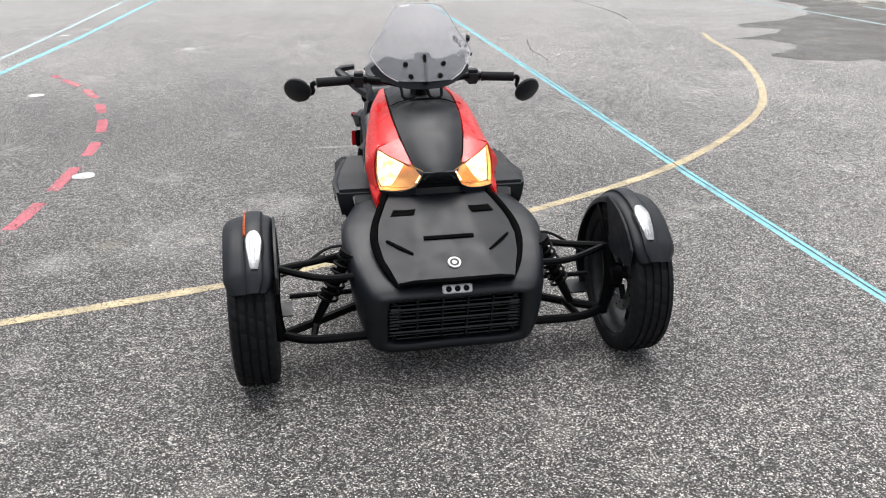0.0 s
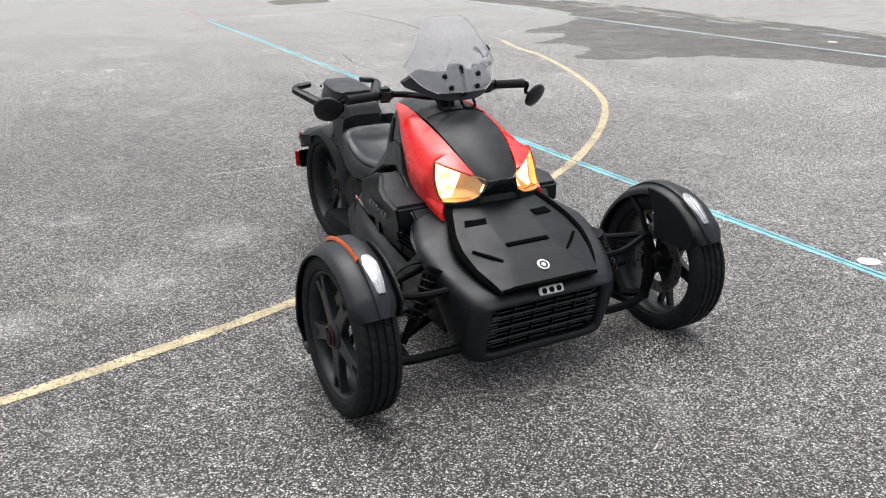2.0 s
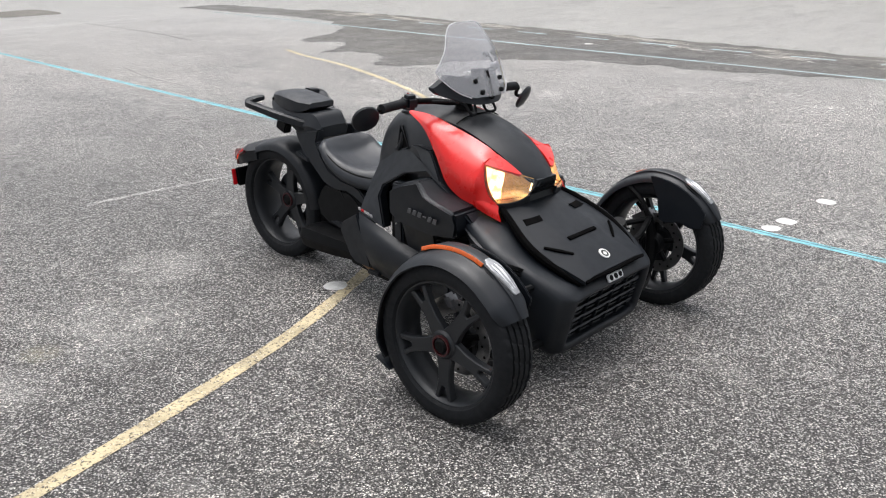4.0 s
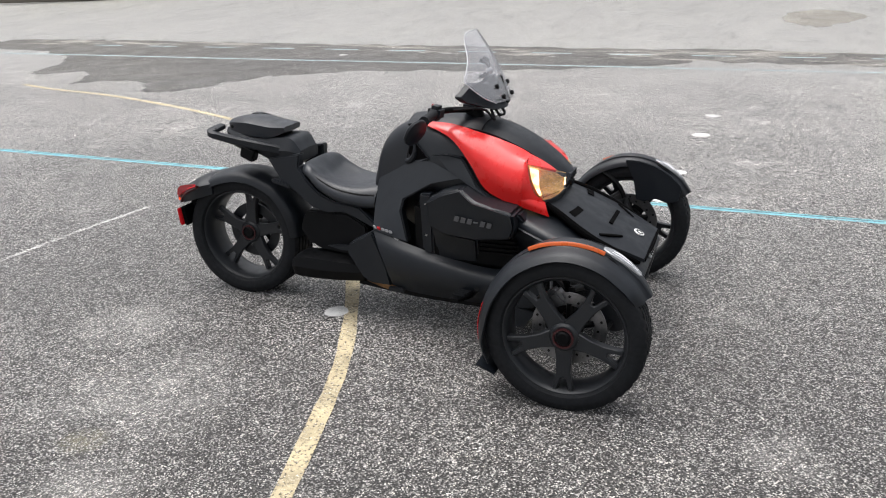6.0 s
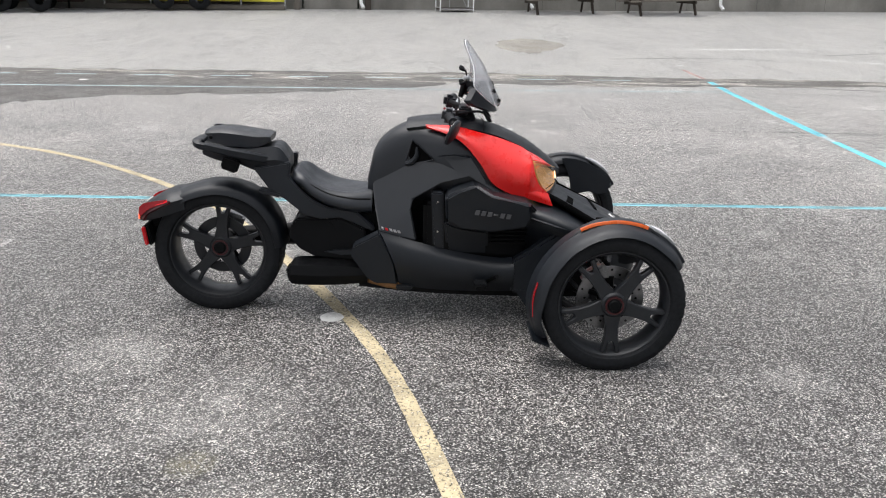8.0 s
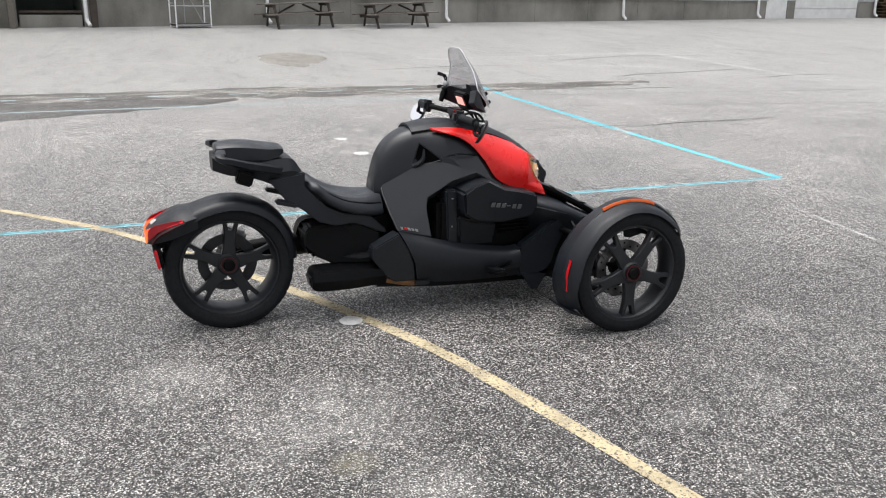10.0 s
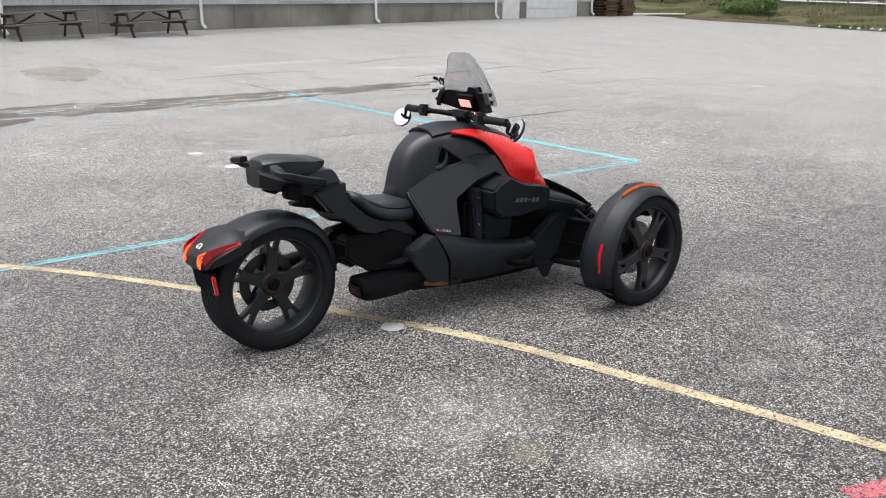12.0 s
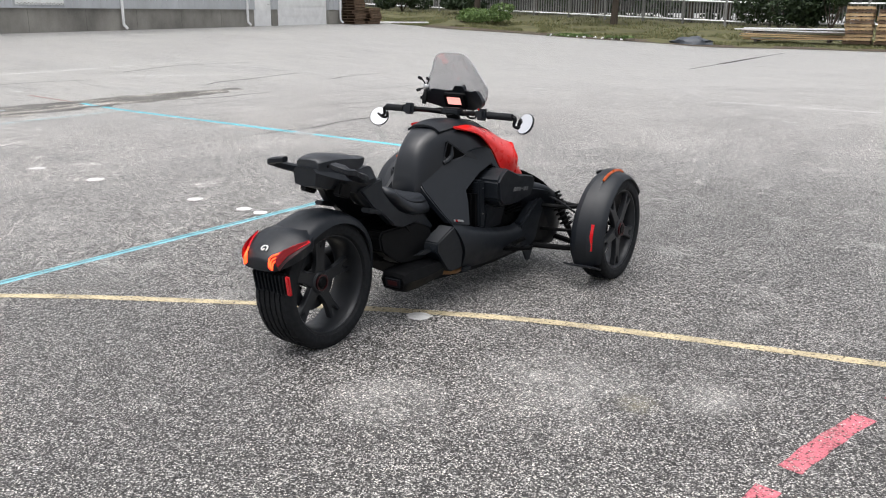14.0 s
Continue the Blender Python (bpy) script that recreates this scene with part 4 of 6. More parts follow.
def make_boards(at, turn):
    t = tagged(new("lumber_pile"), "pile of pale sawn boards and white planks on the verge", "lumber")
    rnd = random.Random(8)
    for i in range(30):
        layer = i // 5
        m = WHITEPAINT if layer == 5 or i % 7 == 3 else LUMBER if layer < 3 else OLDWOOD
        part("board", box((4.3 + rnd.uniform(-0.6, 0.4), 0.18, 0.05), (rnd.uniform(-0.25, 0.25), -0.45 + 0.22 * (i % 5), 0.05 + 0.085 * layer), (rnd.uniform(-1, 1), rnd.uniform(-1.2, 1.2), rnd.uniform(-5, 5)), 0.004), m, t)
    for x in (-1.5, 1.5):
        part("bearer", box((0.12, 1.1, 0.1), (x, 0, -0.03)), DARKWOOD, t)
    t.matrix_basis = pose(*at, 0, 0, turn)


make_boards((6.4, -38.2, 0.33), 4)
make_pallets(11, 3, True).matrix_basis = pose(3.8, -38.2, 0.22, 0, 0, 94)
make_pallets(10, 4, True).matrix_basis = pose(2.5, -38.2, 0.22, 0, 0, 87)


def make_tarp():
    rnd = random.Random(4)
    bm = bmesh.new()
    bmesh.ops.create_icosphere(bm, subdivisions=3, radius=1)
    for v in bm.verts:
        q = v.co.copy()
        v.co = Vector((q.x * 0.95, q.y * 0.45, max(q.z, -0.1) * 0.3)) * (1 + 0.35 * noise.noise(q * 2.2))
    bm.transform(pose(10.5, -37.0, 0.12))
    tagged(part("tarp_heap", bm, TARP), "crumpled dark blue-grey tarp heap on the verge", "tarp")


make_tarp()
bm = box((2.9, 0.35, 0.08), (0, 0, 0.04), (0, 0, 0), 0.02)
bm.transform(pose(27.2, -37.4, ground_z(27.6) + 0.06, 0, 0, 33))
tagged(part("white_plank", bm, WHITEPAINT), "long white plank lying at the asphalt edge", "plank")
for k in range(9):
    rnd = random.Random(k + 70)
    bm = box((0.14, 0.1, 0.05), (0, 0, 0), (rnd.uniform(0, 90), rnd.uniform(0, 40), rnd.uniform(0, 180)), 0.01)
    x = 17.3 - 0.45 * k
    bm.transform(pose(x, -36.15 - rnd.uniform(0, 0.4), ground_z(x) + 0.06))
    tagged(part("litter_scrap", bm, WHITEPAINT), "crumpled white litter scrap at the asphalt edge", "litter", "litter along the verge")


# ---- the three-wheeled motorcycle: forward is -y, its right side is -x ----
BIKE = tagged(new("three_wheeled_motorcycle"), "black and red three-wheeled motorcycle with lit lamps on asphalt", "motorcycle")
AXLE_F, TRACK, HUB_F, R_F = -1.712, 0.698, 0.283, 0.288
HUB_R, R_R = 0.288, 0.293


def tyre_profile(half, radius, rim, grooves):
    """Cross-section of a tyre, bead to bead, with tread grooves."""
    side = [(-half * 0.72, rim), (-half * 0.93, rim + 0.012), (-half, rim + 0.035), (-half * 0.98, radius - 0.028), (-half * 0.88, radius - 0.008)]
    tread = [(-half * 0.80, radius - 0.003)]
    for g in grooves:
        tread += [(g - 0.005, radius), (g - 0.004, radius - 0.007), (g + 0.004, radius - 0.007), (g + 0.005, radius)]
    tread.append((half * 0.80, radius - 0.003))
    return side + tread + [(-x, r) for x, r in side[::-1]]


def tread_tyre(profile, radius, half, centre, seg=168):
    """A tyre with cross cuts in its outer ribs."""
    bm = bmesh.new()
    rows = []
    for i in range(seg):
        t = 2 * math.pi * i / seg
        row = []
        for x, r in profile:
            u = x / half
            cut = (i + (2 if u > 0 else 0)) % 4 == 0 and 0.52 < abs(u) < 0.82 and r > radius - 0.012 or (i + 1) % 6 == 0 and 0.1 < abs(u) < 0.5 and r > radius - 0.002
            rr = r - (0.004 if cut else 0.0)
            row.append((centre[0] + x, centre[1] + rr * math.cos(t + 0.12 * u), centre[2] + rr * math.sin(t + 0.12 * u)))
        rows.append(row)
    grid_faces(bm, rows, closed_u=True)
    return bm


def spoke_mesh(r0, r1, scale, thick, dish):
    """One forked spoke, pointing up from the axle, lying across the x axis."""
    bm = bmesh.new()
    half = [(r0, 0.035), (0.09, 0.026), (0.14, 0.026), (r1 - 0.03, 0.032), (r1, 0.040), (r1 + 0.003, 0.021), (r1 - 0.03, 0.013), (r1 - 0.046, 0.007)]
    ring = [(t * scale, r) for r, t in half] + [(-t * scale, r) for r, t in half[::-1]]
    a = [bm.verts.new((-thick / 2 + dish * (r - r0), t, r)) for t, r in ring]
    b = [bm.verts.new((thick / 2 + dish * (r - r0), t, r)) for t, r in ring]
    bm.faces.new(a)
    bm.faces.new(b[::-1])
    for i in range(len(a)):
        j = (i + 1) % len(a)
        bm.faces.new((a[i], b[i], b[j], a[j]))
    bmesh.ops.recalc_face_normals(bm, faces=bm.faces)
    bmesh.ops.bevel(bm, geom=bm.edges[:], offset=0.0035, segments=1, affect="EDGES", clamp_overlap=True)
    return bm


def make_wheel(name, centre, radius, half, face, turn, outer, grooves, metal=DISC):
    """face: how far out the spokes lie; outer: -1 when the wheel's outside is to the right."""
    rim_r = 0.222
    barrel = lathe([(-half * 0.80, rim_r - 0.004), (-half * 0.80, rim_r + 0.004), (-half * 0.70, rim_r + 0.006), (half * 0.70, rim_r + 0.006), (half * 0.80, rim_r + 0.004), (half * 0.80, rim_r - 0.004),
                    (half * 0.66, rim_r - 0.014), (half * 0.2, rim_r - 0.020), (-half * 0.2, rim_r - 0.020), (-half * 0.66, rim_r - 0.014)], 56, closed=True, at=centre)
    wheel = part(name, barrel, WHEEL, BIKE, "dark grey cast alloy wheel")
    part("tyre", tread_tyre(tyre_profile(half, radius, rim_r - 0.004, grooves), radius, half, centre), RUBBER, wheel, "black road tyre with grooved tread", 30)
    fx = centre[0] + outer * face
    sp = finish(spoke_mesh(0.035, rim_r - 0.016, 1.0, 0.030, 0.0))
    sp.materials.append(WHEEL)
    for k in range(5):
        s = part("spoke", sp, None, wheel)
        s.matrix_basis = pose(fx, centre[1], centre[2], turn + 72 * k)
    part("hub", disc(0.052, 0.05, (fx, *centre[1:]), seg=28, bevel=0.008), WHEEL, wheel)
    part("hub_ring", lathe([(-0.006, 0.031), (-0.006, 0.037), (0.006, 0.037), (0.006, 0.031)], 28, True, at=(fx + outer * 0.027, *centre[1:])), DARKRED, wheel, "dark red ring on the hub")
    part("hub_cap", disc(0.026, 0.03, (fx + outer * 0.022, *centre[1:]), seg=20, bevel=0.006), DEEP, wheel)
    inner = centre[0] - outer * 0.025
    bm = lathe([(-0.003, 0.088), (-0.003, 0.136), (0.003, 0.136), (0.003, 0.088)], 48, True, at=(inner, *centre[1:]))
    part("brake_disc", bm, metal, wheel, "drilled steel brake disc")
    return wheel, inner


def add_wheel_fittings(wheel, centre, inner, outer, caliper_turn):
    m = pose(inner, centre[1], centre[2], caliper_turn)
    bm = box((0.06, 0.11, 0.06), (0, 0, 0.122), (0, 0, 0), 0.012)
    bm.transform(m)
    part("caliper", bm, DISC, wheel, "grey brake caliper")
    bm = bmesh.new()
    for k in range(5):
        own = pose(0, 0, 0, 72 * k)
        tube([own @ Vector((0, 0, 0.04)), own @ Vector((0, 0, 0.094))], 0.012, 6, bm=bm)
    bm.transform(pose(inner, centre[1], centre[2]))
    part("disc_carrier", bm, DEEP, wheel)
    for k in range(20):
        a = k * 18.0
        r = 0.104 if k % 2 else 0.121
        bm = disc(0.005, 0.008, (inner, centre[1] + r * math.sin(radians(a)), centre[2] + r * math.cos(radians(a))), seg=8)
        part("drill_hole", bm, DEEP, wheel)


for side in (-1, 1):
    c = (side * TRACK, AXLE_F, HUB_F)
    w, inner = make_wheel("front_wheel", c, R_F, 0.0755, 0.040, 180.0, side, (-0.042, -0.014, 0.014, 0.042))
    add_wheel_fittings(w, c, inner, side, -35)
c = (-0.03, 0.0, HUB_R)
# rear disc in the dark alloy colour, which paints in the wheel's inner shade
w, inner = make_wheel("rear_wheel", c, R_R, 0.1025, 0.004, 6.0, -1, (-0.06, -0.03, 0.0, 0.03, 0.06), WHEEL)
add_wheel_fittings(w, c, 0.05, -1, 20)


# front fenders with their lamps
def make_front_fender(side):
    rows = []
    spec = ((-27, 0.352, 0.075), (-12, 0.349, 0.088), (3, 0.343, 0.092), (24, 0.328, 0.092), (50, 0.318, 0.090), (75, 0.318, 0.086), (95, 0.321, 0.084), (115, 0.319, 0.082), (134, 0.317, 0.082), (142, 0.317, 0.079), (150, 0.316, 0.058))
    for deg, r, w in spec:
        a = radians(deg)
        row = []
        ridge = -0.002 - 0.010 * max(0.0, min(1.0, (deg - 50) / 25))
        for u, drop in ((-1.0, 0.034), (-0.8, 0.013), (-0.35, 0.0), (-0.27, ridge), (0.27, ridge), (0.35, 0.0), (0.8, 0.013), (1.0, 0.034)):
            rr = r - drop * (0.6 if deg < 0 else 1.0) - 0.028 * max(0.0, u * side * 0.5 + 0.5) * max(0.0, min(1.0, (60 - deg) / 60))
            row.append((side * TRACK + (u - side * 0.26 * (1 - u * u)) * w, AXLE_F + rr * math.cos(a), HUB_F + rr * math.sin(a)))
        rows.append(row)
    f = part("front_fender", patch(rows, 44, 22, 0.006), BLACK, BIKE, "matte black front fender", 50)

    def on(deg, r, x):
        a = radians(deg)
        return (side * TRACK + x, AXLE_F + r * math.cos(a), HUB_F + r * math.sin(a))

    o = side
    part("marker_lamp", patch([[on(d, 0.3255 + e, o * x) for x, e in ((0.002, 0.004), (0.0045, 0.001), (0.007, -0.006))] for d in (64, 75, 90, 103, 112)], 20, 6, 0.007), ORANGE, f, "amber side marker strip")
    lamp = part("turn_signal", patch([[on(d, 0.3345 + e, x * k - o * 0.022) for x, e in ((-0.030, -0.007), (-0.023, 0.002), (0.023, 0.002), (0.030, -0.007))] for d, k in ((110, 0.42), (113, 0.74), (118, 0.92), (128, 0.74), (135, 0.52), (136.5, 0.40))], 22, 11, 0.016), CLEAR, f, "clear front turn signal lens", 20)
    for x, k in ((-0.012, 0.7), (0.004, 1.0)):
        part("facet", tube([on(115, 0.3365, x * 1.0 - o * 0.022), on(122, 0.3375, x - o * 0.022), on(133, 0.3365, x * 0.6 - o * 0.022)], [0.002, 0.0045 * k, 0.002], 4, 8), FACET, lamp, "bright lens facet")
    part("lamp_bezel", patch([[on(d, 0.3315 + e, x * k - o * 0.022) for x, e in ((-0.036, -0.012), (0.0, 0.0), (0.036, -0.012))] for d, k in ((108.5, 0.50), (118, 0.96), (138.5, 0.56))], 12, 7, 0.01), DEEP, lamp)
    part("side_reflector", patch([[on(d, r, o * x) for x in (0.020, 0.040)] for d, r in ((-11, 0.3230), (2, 0.3190), (15, 0.3135))], 8, 3, 0.003), REFLECT, f, "narrow red reflector")
    bm = box((0.20, 0.080, 0.008), on(-30, 0.328, -o * 0.03), (22, 0, 0), 0.003)
    part("mud_flap", bm, BLACK, f)
    bm = tube([on(60, 0.30, -o * 0.07), on(75, 0.2, -o * 0.085), on(90, 0.08, -o * 0.075)], 0.012, 6, 8)
    part("fender_stay", bm, DEEP, f)
    arc = [(d, 0.318) for d in range(86, 149, 7)] + [(151, 0.27), (147, 0.22), (134, 0.19), (120, 0.14), (106, 0.135), (96, 0.22)]
    part("stay_plate", plate([(AXLE_F + r * math.cos(radians(d)), HUB_F + r * math.sin(radians(d))) for d, r in arc], lambda y, z: TRACK - 0.085, 0.008, side, 0.003), BLACK, f, "black stay panel inside the fender")


for side in (-1, 1):
    make_front_fender(side)


# front suspension
def make_suspension(side):
    def q(x, y, z):
        return (side * x, y, z)

    up = part("upper_arm", tube([q(0.610, AXLE_F + 0.01, 0.405), q(0.46, AXLE_F - 0.03, 0.375), q(0.33, AXLE_F - 0.06, 0.385)], 0.013, 8, 8), DEEP, BIKE, "black tubular suspension arm")
    part("rear_leg", tube([q(0.610, AXLE_F + 0.01, 0.405), q(0.46, AXLE_F + 0.10, 0.39), q(0.30, AXLE_F + 0.16, 0.40)], 0.013, 8, 8), DEEP, up)
    low = part("lower_arm", tube([q(0.615, AXLE_F, 0.150), q(0.50, AXLE_F - 0.05, 0.145), q(0.27, AXLE_F - 0.09, 0.165)], 0.017, 8, 8), DEEP, BIKE, "black tubular suspension arm")
    part("rear_leg", tube([q(0.615, AXLE_F, 0.150), q(0.48, AXLE_F + 0.09, 0.15), q(0.24, AXLE_F + 0.22, 0.17)], 0.017, 8, 8), DEEP, low)
    part("cross_tie", tube([q(0.50, AXLE_F - 0.05, 0.150), q(0.48, AXLE_F + 0.09, 0.152)], 0.013, 6), DEEP, low)
    part("shock_tower", plate([(AXLE_F - 0.01, 0.42), (AXLE_F + 0.17, 0.42), (AXLE_F + 0.24, 0.36), (AXLE_F + 0.22, 0.19), (AXLE_F + 0.02, 0.17), (AXLE_F - 0.05, 0.30)], lambda y, z: 0.325 + 0.05 * (z - 0.3), 0.05, side, 0.012), DEEP, BIKE, "black shock tower beside the nose")
    part("tie_rod", tube([q(0.575, AXLE_F + 0.09, 0.26), q(0.29, AXLE_F + 0.12, 0.25)], 0.010, 8), DEEP, BIKE)
    top, foot = np.array(q(0.345, AXLE_F + 0.02, 0.455)), np.array(q(0.49, AXLE_F + 0.02, 0.175))
    sh = part("shock_absorber", tube([top + (foot - top) * 0.05, top + (foot - top) * 0.5, top + (foot - top) * 0.98], [0.02, 0.02, 0.014], 10), DEEP, BIKE, "black shock absorber with a coil spring")
    d = foot - top
    e1 = np.array((0, 1.0, 0))
    e2 = np.cross(d / np.linalg.norm(d), e1)
    coil = [top + d * (0.06 + 0.62 * t) + 0.034 * (math.cos(t * 44) * e1 + math.sin(t * 44) * e2) for t in np.linspace(0, 1, 110)]
    part("coil_spring", tube(coil, 0.0055, 6), DEEP, sh)
    part("spring_seat", disc(0.038, 0.012, tuple(top + d * 0.05), (0, -27 * side + 90, 0), 20), DEEP, sh)
    kn = part("steering_knuckle", tube([q(0.612, AXLE_F, 0.14), q(0.635, AXLE_F, 0.28), q(0.612, AXLE_F + 0.01, 0.415)], [0.02, 0.03, 0.016], 8, 8), DEEP, BIKE)
    part("ball_joint", disc(0.022, 0.03, q(0.612, AXLE_F, 0.145), (0, 90, 0), 14, 0.004), DEEP, kn)
    part("hub_carrier", disc(0.05, 0.05, q(0.645, AXLE_F, HUB_F), (0, 0, 0), 20, 0.008), DEEP, kn)
    part("brake_hose", tube([q(0.30, AXLE_F + 0.08, 0.44), q(0.42, AXLE_F + 0.12, 0.43), q(0.54, AXLE_F + 0.10, 0.36), q(0.60, AXLE_F + 0.10, 0.34)], 0.006, 6, 14), RUBBER, BIKE)


for side in (-1, 1):
    make_suspension(side)

# nose shell, open at the front for the grille
def raked(bm):
    """Leans the nose's face back towards its foot."""
    for v in bm.verts:
        k = max(0.0, min(1.0, (-1.70 - v.co.y) / 0.15))
        v.co.y += 0.24 * (0.352 - v.co.z) * k
    return bm


def face_y(z):
    return 0.24 * (0.352 - z)


nose = part("nose_shell", raked(loft([
    (-1.868, [(0, 0.326), (0.205, 0.326), (0.234, 0.304), (0.237, 0.196), (0.212, 0.150), (0, 0.150)]),
    (-1.905, [(0, 0.331), (0.209, 0.331), (0.239, 0.309), (0.242, 0.193), (0.216, 0.144), (0, 0.144)]),
    (-1.914, [(0, 0.344), (0.222, 0.343), (0.260, 0.316), (0.264, 0.180), (0.232, 0.124), (0, 0.120)]),
    (-1.896, [(0, 0.362), (0.236, 0.359), (0.292, 0.322), (0.290, 0.166), (0.240, 0.106), (0, 0.104)]),
    (-1.86, [(0, 0.385), (0.247, 0.382), (0.320, 0.336), (0.309, 0.152), (0.234, 0.098), (0, 0.098)]),
    (-1.75, [(0, 0.445), (0.262, 0.436), (0.352, 0.404), (0.325, 0.20), (0.215, 0.10), (0, 0.10)]),
    (-1.66, [(0, 0.49), (0.258, 0.482), (0.370, 0.452), (0.320, 0.28), (0.19, 0.12), (0, 0.12)]),
    (-1.58, [(0, 0.53), (0.245, 0.522), (0.370, 0.485), (0.290, 0.33), (0.17, 0.13), (0, 0.13)]),
    (-1.48, [(0, 0.56), (0.225, 0.552), (0.335, 0.510), (0.240, 0.35), (0.15, 0.14), (0, 0.14)]),
    (-1.38, [(0, 0.58), (0.19, 0.575), (0.285, 0.53), (0.20, 0.36), (0.14, 0.16), (0, 0.16)])], 60, cap=False, m=26)), BLACK, BIKE, "matte black nose shell with a rounded grille surround", 50)
part("nose_core", box((0.36, 0.36, 0.22), (0, -1.62, 0.25), (0, 0, 0), 0.02), DEEP, nose)
back = [(0, 0.35), (0.24, 0.345), (0.285, 0.30), (0.265, 0.15), (0.212, 0.108), (0, 0.108)]
grille = part("grille", raked(loft([(-1.86, back), (-1.85, back)], 2)), DEEP, BIKE, "black slatted front grille")
for k in range(11):
    z = 0.154 + 0.0162 * k
    w = float(np.interp(z, (0.15, 0.19, 0.30, 0.33), (0.205, 0.232, 0.230, 0.200)))
    main = k in (2, 5, 8)
    part("slat", box((2 * w, 0.024 if main else 0.014, 0.0062 if main else 0.0034), (0, (-1.888 if main else -1.880) + face_y(z), z), (-30, 0, 0), 0.0012), SATIN, grille)
for x in (-0.135, -0.045, 0.045, 0.135):
    part("slat_post", box((0.007, 0.016, 0.180), (x, -1.886 + face_y(0.24), 0.240), (13.5, 0, 0), 0.002), BLACK, grille)
for s in (-1, 1):
    part("corner_strut", tube([(s * 0.228, -1.885 + face_y(0.155), 0.155), (s * 0.196, -1.884 + face_y(0.195), 0.195), (s * 0.198, -1.884 + face_y(0.29), 0.290), (s * 0.226, -1.885 + face_y(0.322), 0.322)], 0.0045, 6), BLACK, grille)
    for k in range(9):
        z = 0.175 + 0.0145 * k
        part("side_slat", box((0.036, 0.016, 0.0032), (s * 0.219, -1.888 + face_y(z), z), (-25, 0, 0)), SATIN, grille)
# hood panel on the nose
def hood_z(x, y):
    """Height of the hood's skin: a raised middle field with flat shoulders."""
    mid = float(np.interp(y, (-1.92, -1.82, -1.73, -1.62, -1.53, -1.47), (0.400, 0.459, 0.508, 0.562, 0.602, 0.620)))
    w = float(np.interp(y, (-1.90, -1.80, -1.60, -1.47), (0.155, 0.115, 0.095, 0.075)))
    return mid - 0.17 * max(0.0, abs(x) - w)


bm = bmesh.new()
rows = []
for i in range(31):
    y = -1.905 + 0.435 * i / 30
    w = float(np.interp(y, (-1.905, -1.85, -1.80, -1.72, -1.62, -1.53, -1.47), (0.205, 0.222, 0.240, 0.250, 0.236, 0.190, 0.160)))
    rows.append([(w * u, y, hood_z(w * u, y)) for u in np.linspace(-1, 1, 33)])
low = [[(x, y, z - 0.014) for x, y, z in r] for r in rows]
ring = [r[::-1] + q for r, q in zip(rows, low)]
vs = grid_faces(bm, ring, closed_v=True)
bm.faces.new(vs[0])
bm.faces.new(vs[-1][::-1])
hood = part("hood", bm, HOODBLACK, BIKE, "matte black hood panel with creased shoulders", 12)


def on_hood(x, y, up=0.002):
    return (x, y, hood_z(x, y) + up)


# near-black pieces on the skin stand in for shaded gaps, slots and scoops
for s in (-1, 1):
    part("hood_channel", tube([(s * 0.180, -1.475, 0.602), (s * 0.215, -1.55, 0.572), (s * 0.254, -1.65, 0.518), (s * 0.262, -1.73, 0.474), (s * 0.240, -1.82, 0.425), (s * 0.205, -1.885, 0.384)], [0.010, 0.013, 0.015, 0.015, 0.012, 0.007], 8, 24), RECESS_SHADE, hood, "near-black strip standing in for the shaded channel beside the hood")
    part("hood_slot", tube([on_hood(s * 0.138, -1.805), on_hood(s * 0.180, -1.768), on_hood(s * 0.222, -1.728)], [0.005, 0.008, 0.006], 4, 8), RECESS_SHADE, hood)
    part("hood_scoop", patch([[on_hood(s * 0.108, -1.640), on_hood(s * 0.148, -1.632), on_hood(s * 0.192, -1.622)], [on_hood(s * 0.098, -1.614, 0.002), on_hood(s * 0.138, -1.606, 0.002), on_hood(s * 0.178, -1.594, 0.002)]], 5, 10, 0.003), RECESS_SHADE, hood, "near-black patch standing in for a shaded air scoop")
part("hood_slot", box((0.182, 0.018, 0.007), on_hood(0, -1.748), (28, 0, 0), 0.002), RECESS_SHADE, hood)
# near-black tube paints the shadow under the hood's lower lip
part("hood_lip", tube([on_hood(-0.20, -1.904, -0.006), on_hood(-0.12, -1.908, -0.006), on_hood(0, -1.912, -0.006), on_hood(0.12, -1.908, -0.006), on_hood(0.20, -1.904, -0.006)], 0.008, 6, 9), RECESS_SHADE, hood)
badge = part("badge", disc(0.0235, 0.006, on_hood(0, -1.852, 0.003), (0, 61, 90), 28, 0.001), WHITEISH, BIKE, "round white and black badge")
part("badge_mark", lathe([(-0.001, 0.009), (-0.001, 0.0165), (0.001, 0.0165), (0.001, 0.009)], 20, True, at=on_hood(0, -1.8545, 0.0065), turn=(0, 61, 90)), INK, badge)
aux = part("front_plaque", box((0.106, 0.008, 0.032), (0, -1.905, 0.366), (-28, 0, 0), 0.004), WHITEPAINT, BIKE, "small silver plaque with dark round marks")
for x in (-0.031, 0.0, 0.031):
    part("round_mark", disc(0.0105, 0.003, (x, -1.9095, 0.368), (0, 28, 90), 14), DEEP, aux)
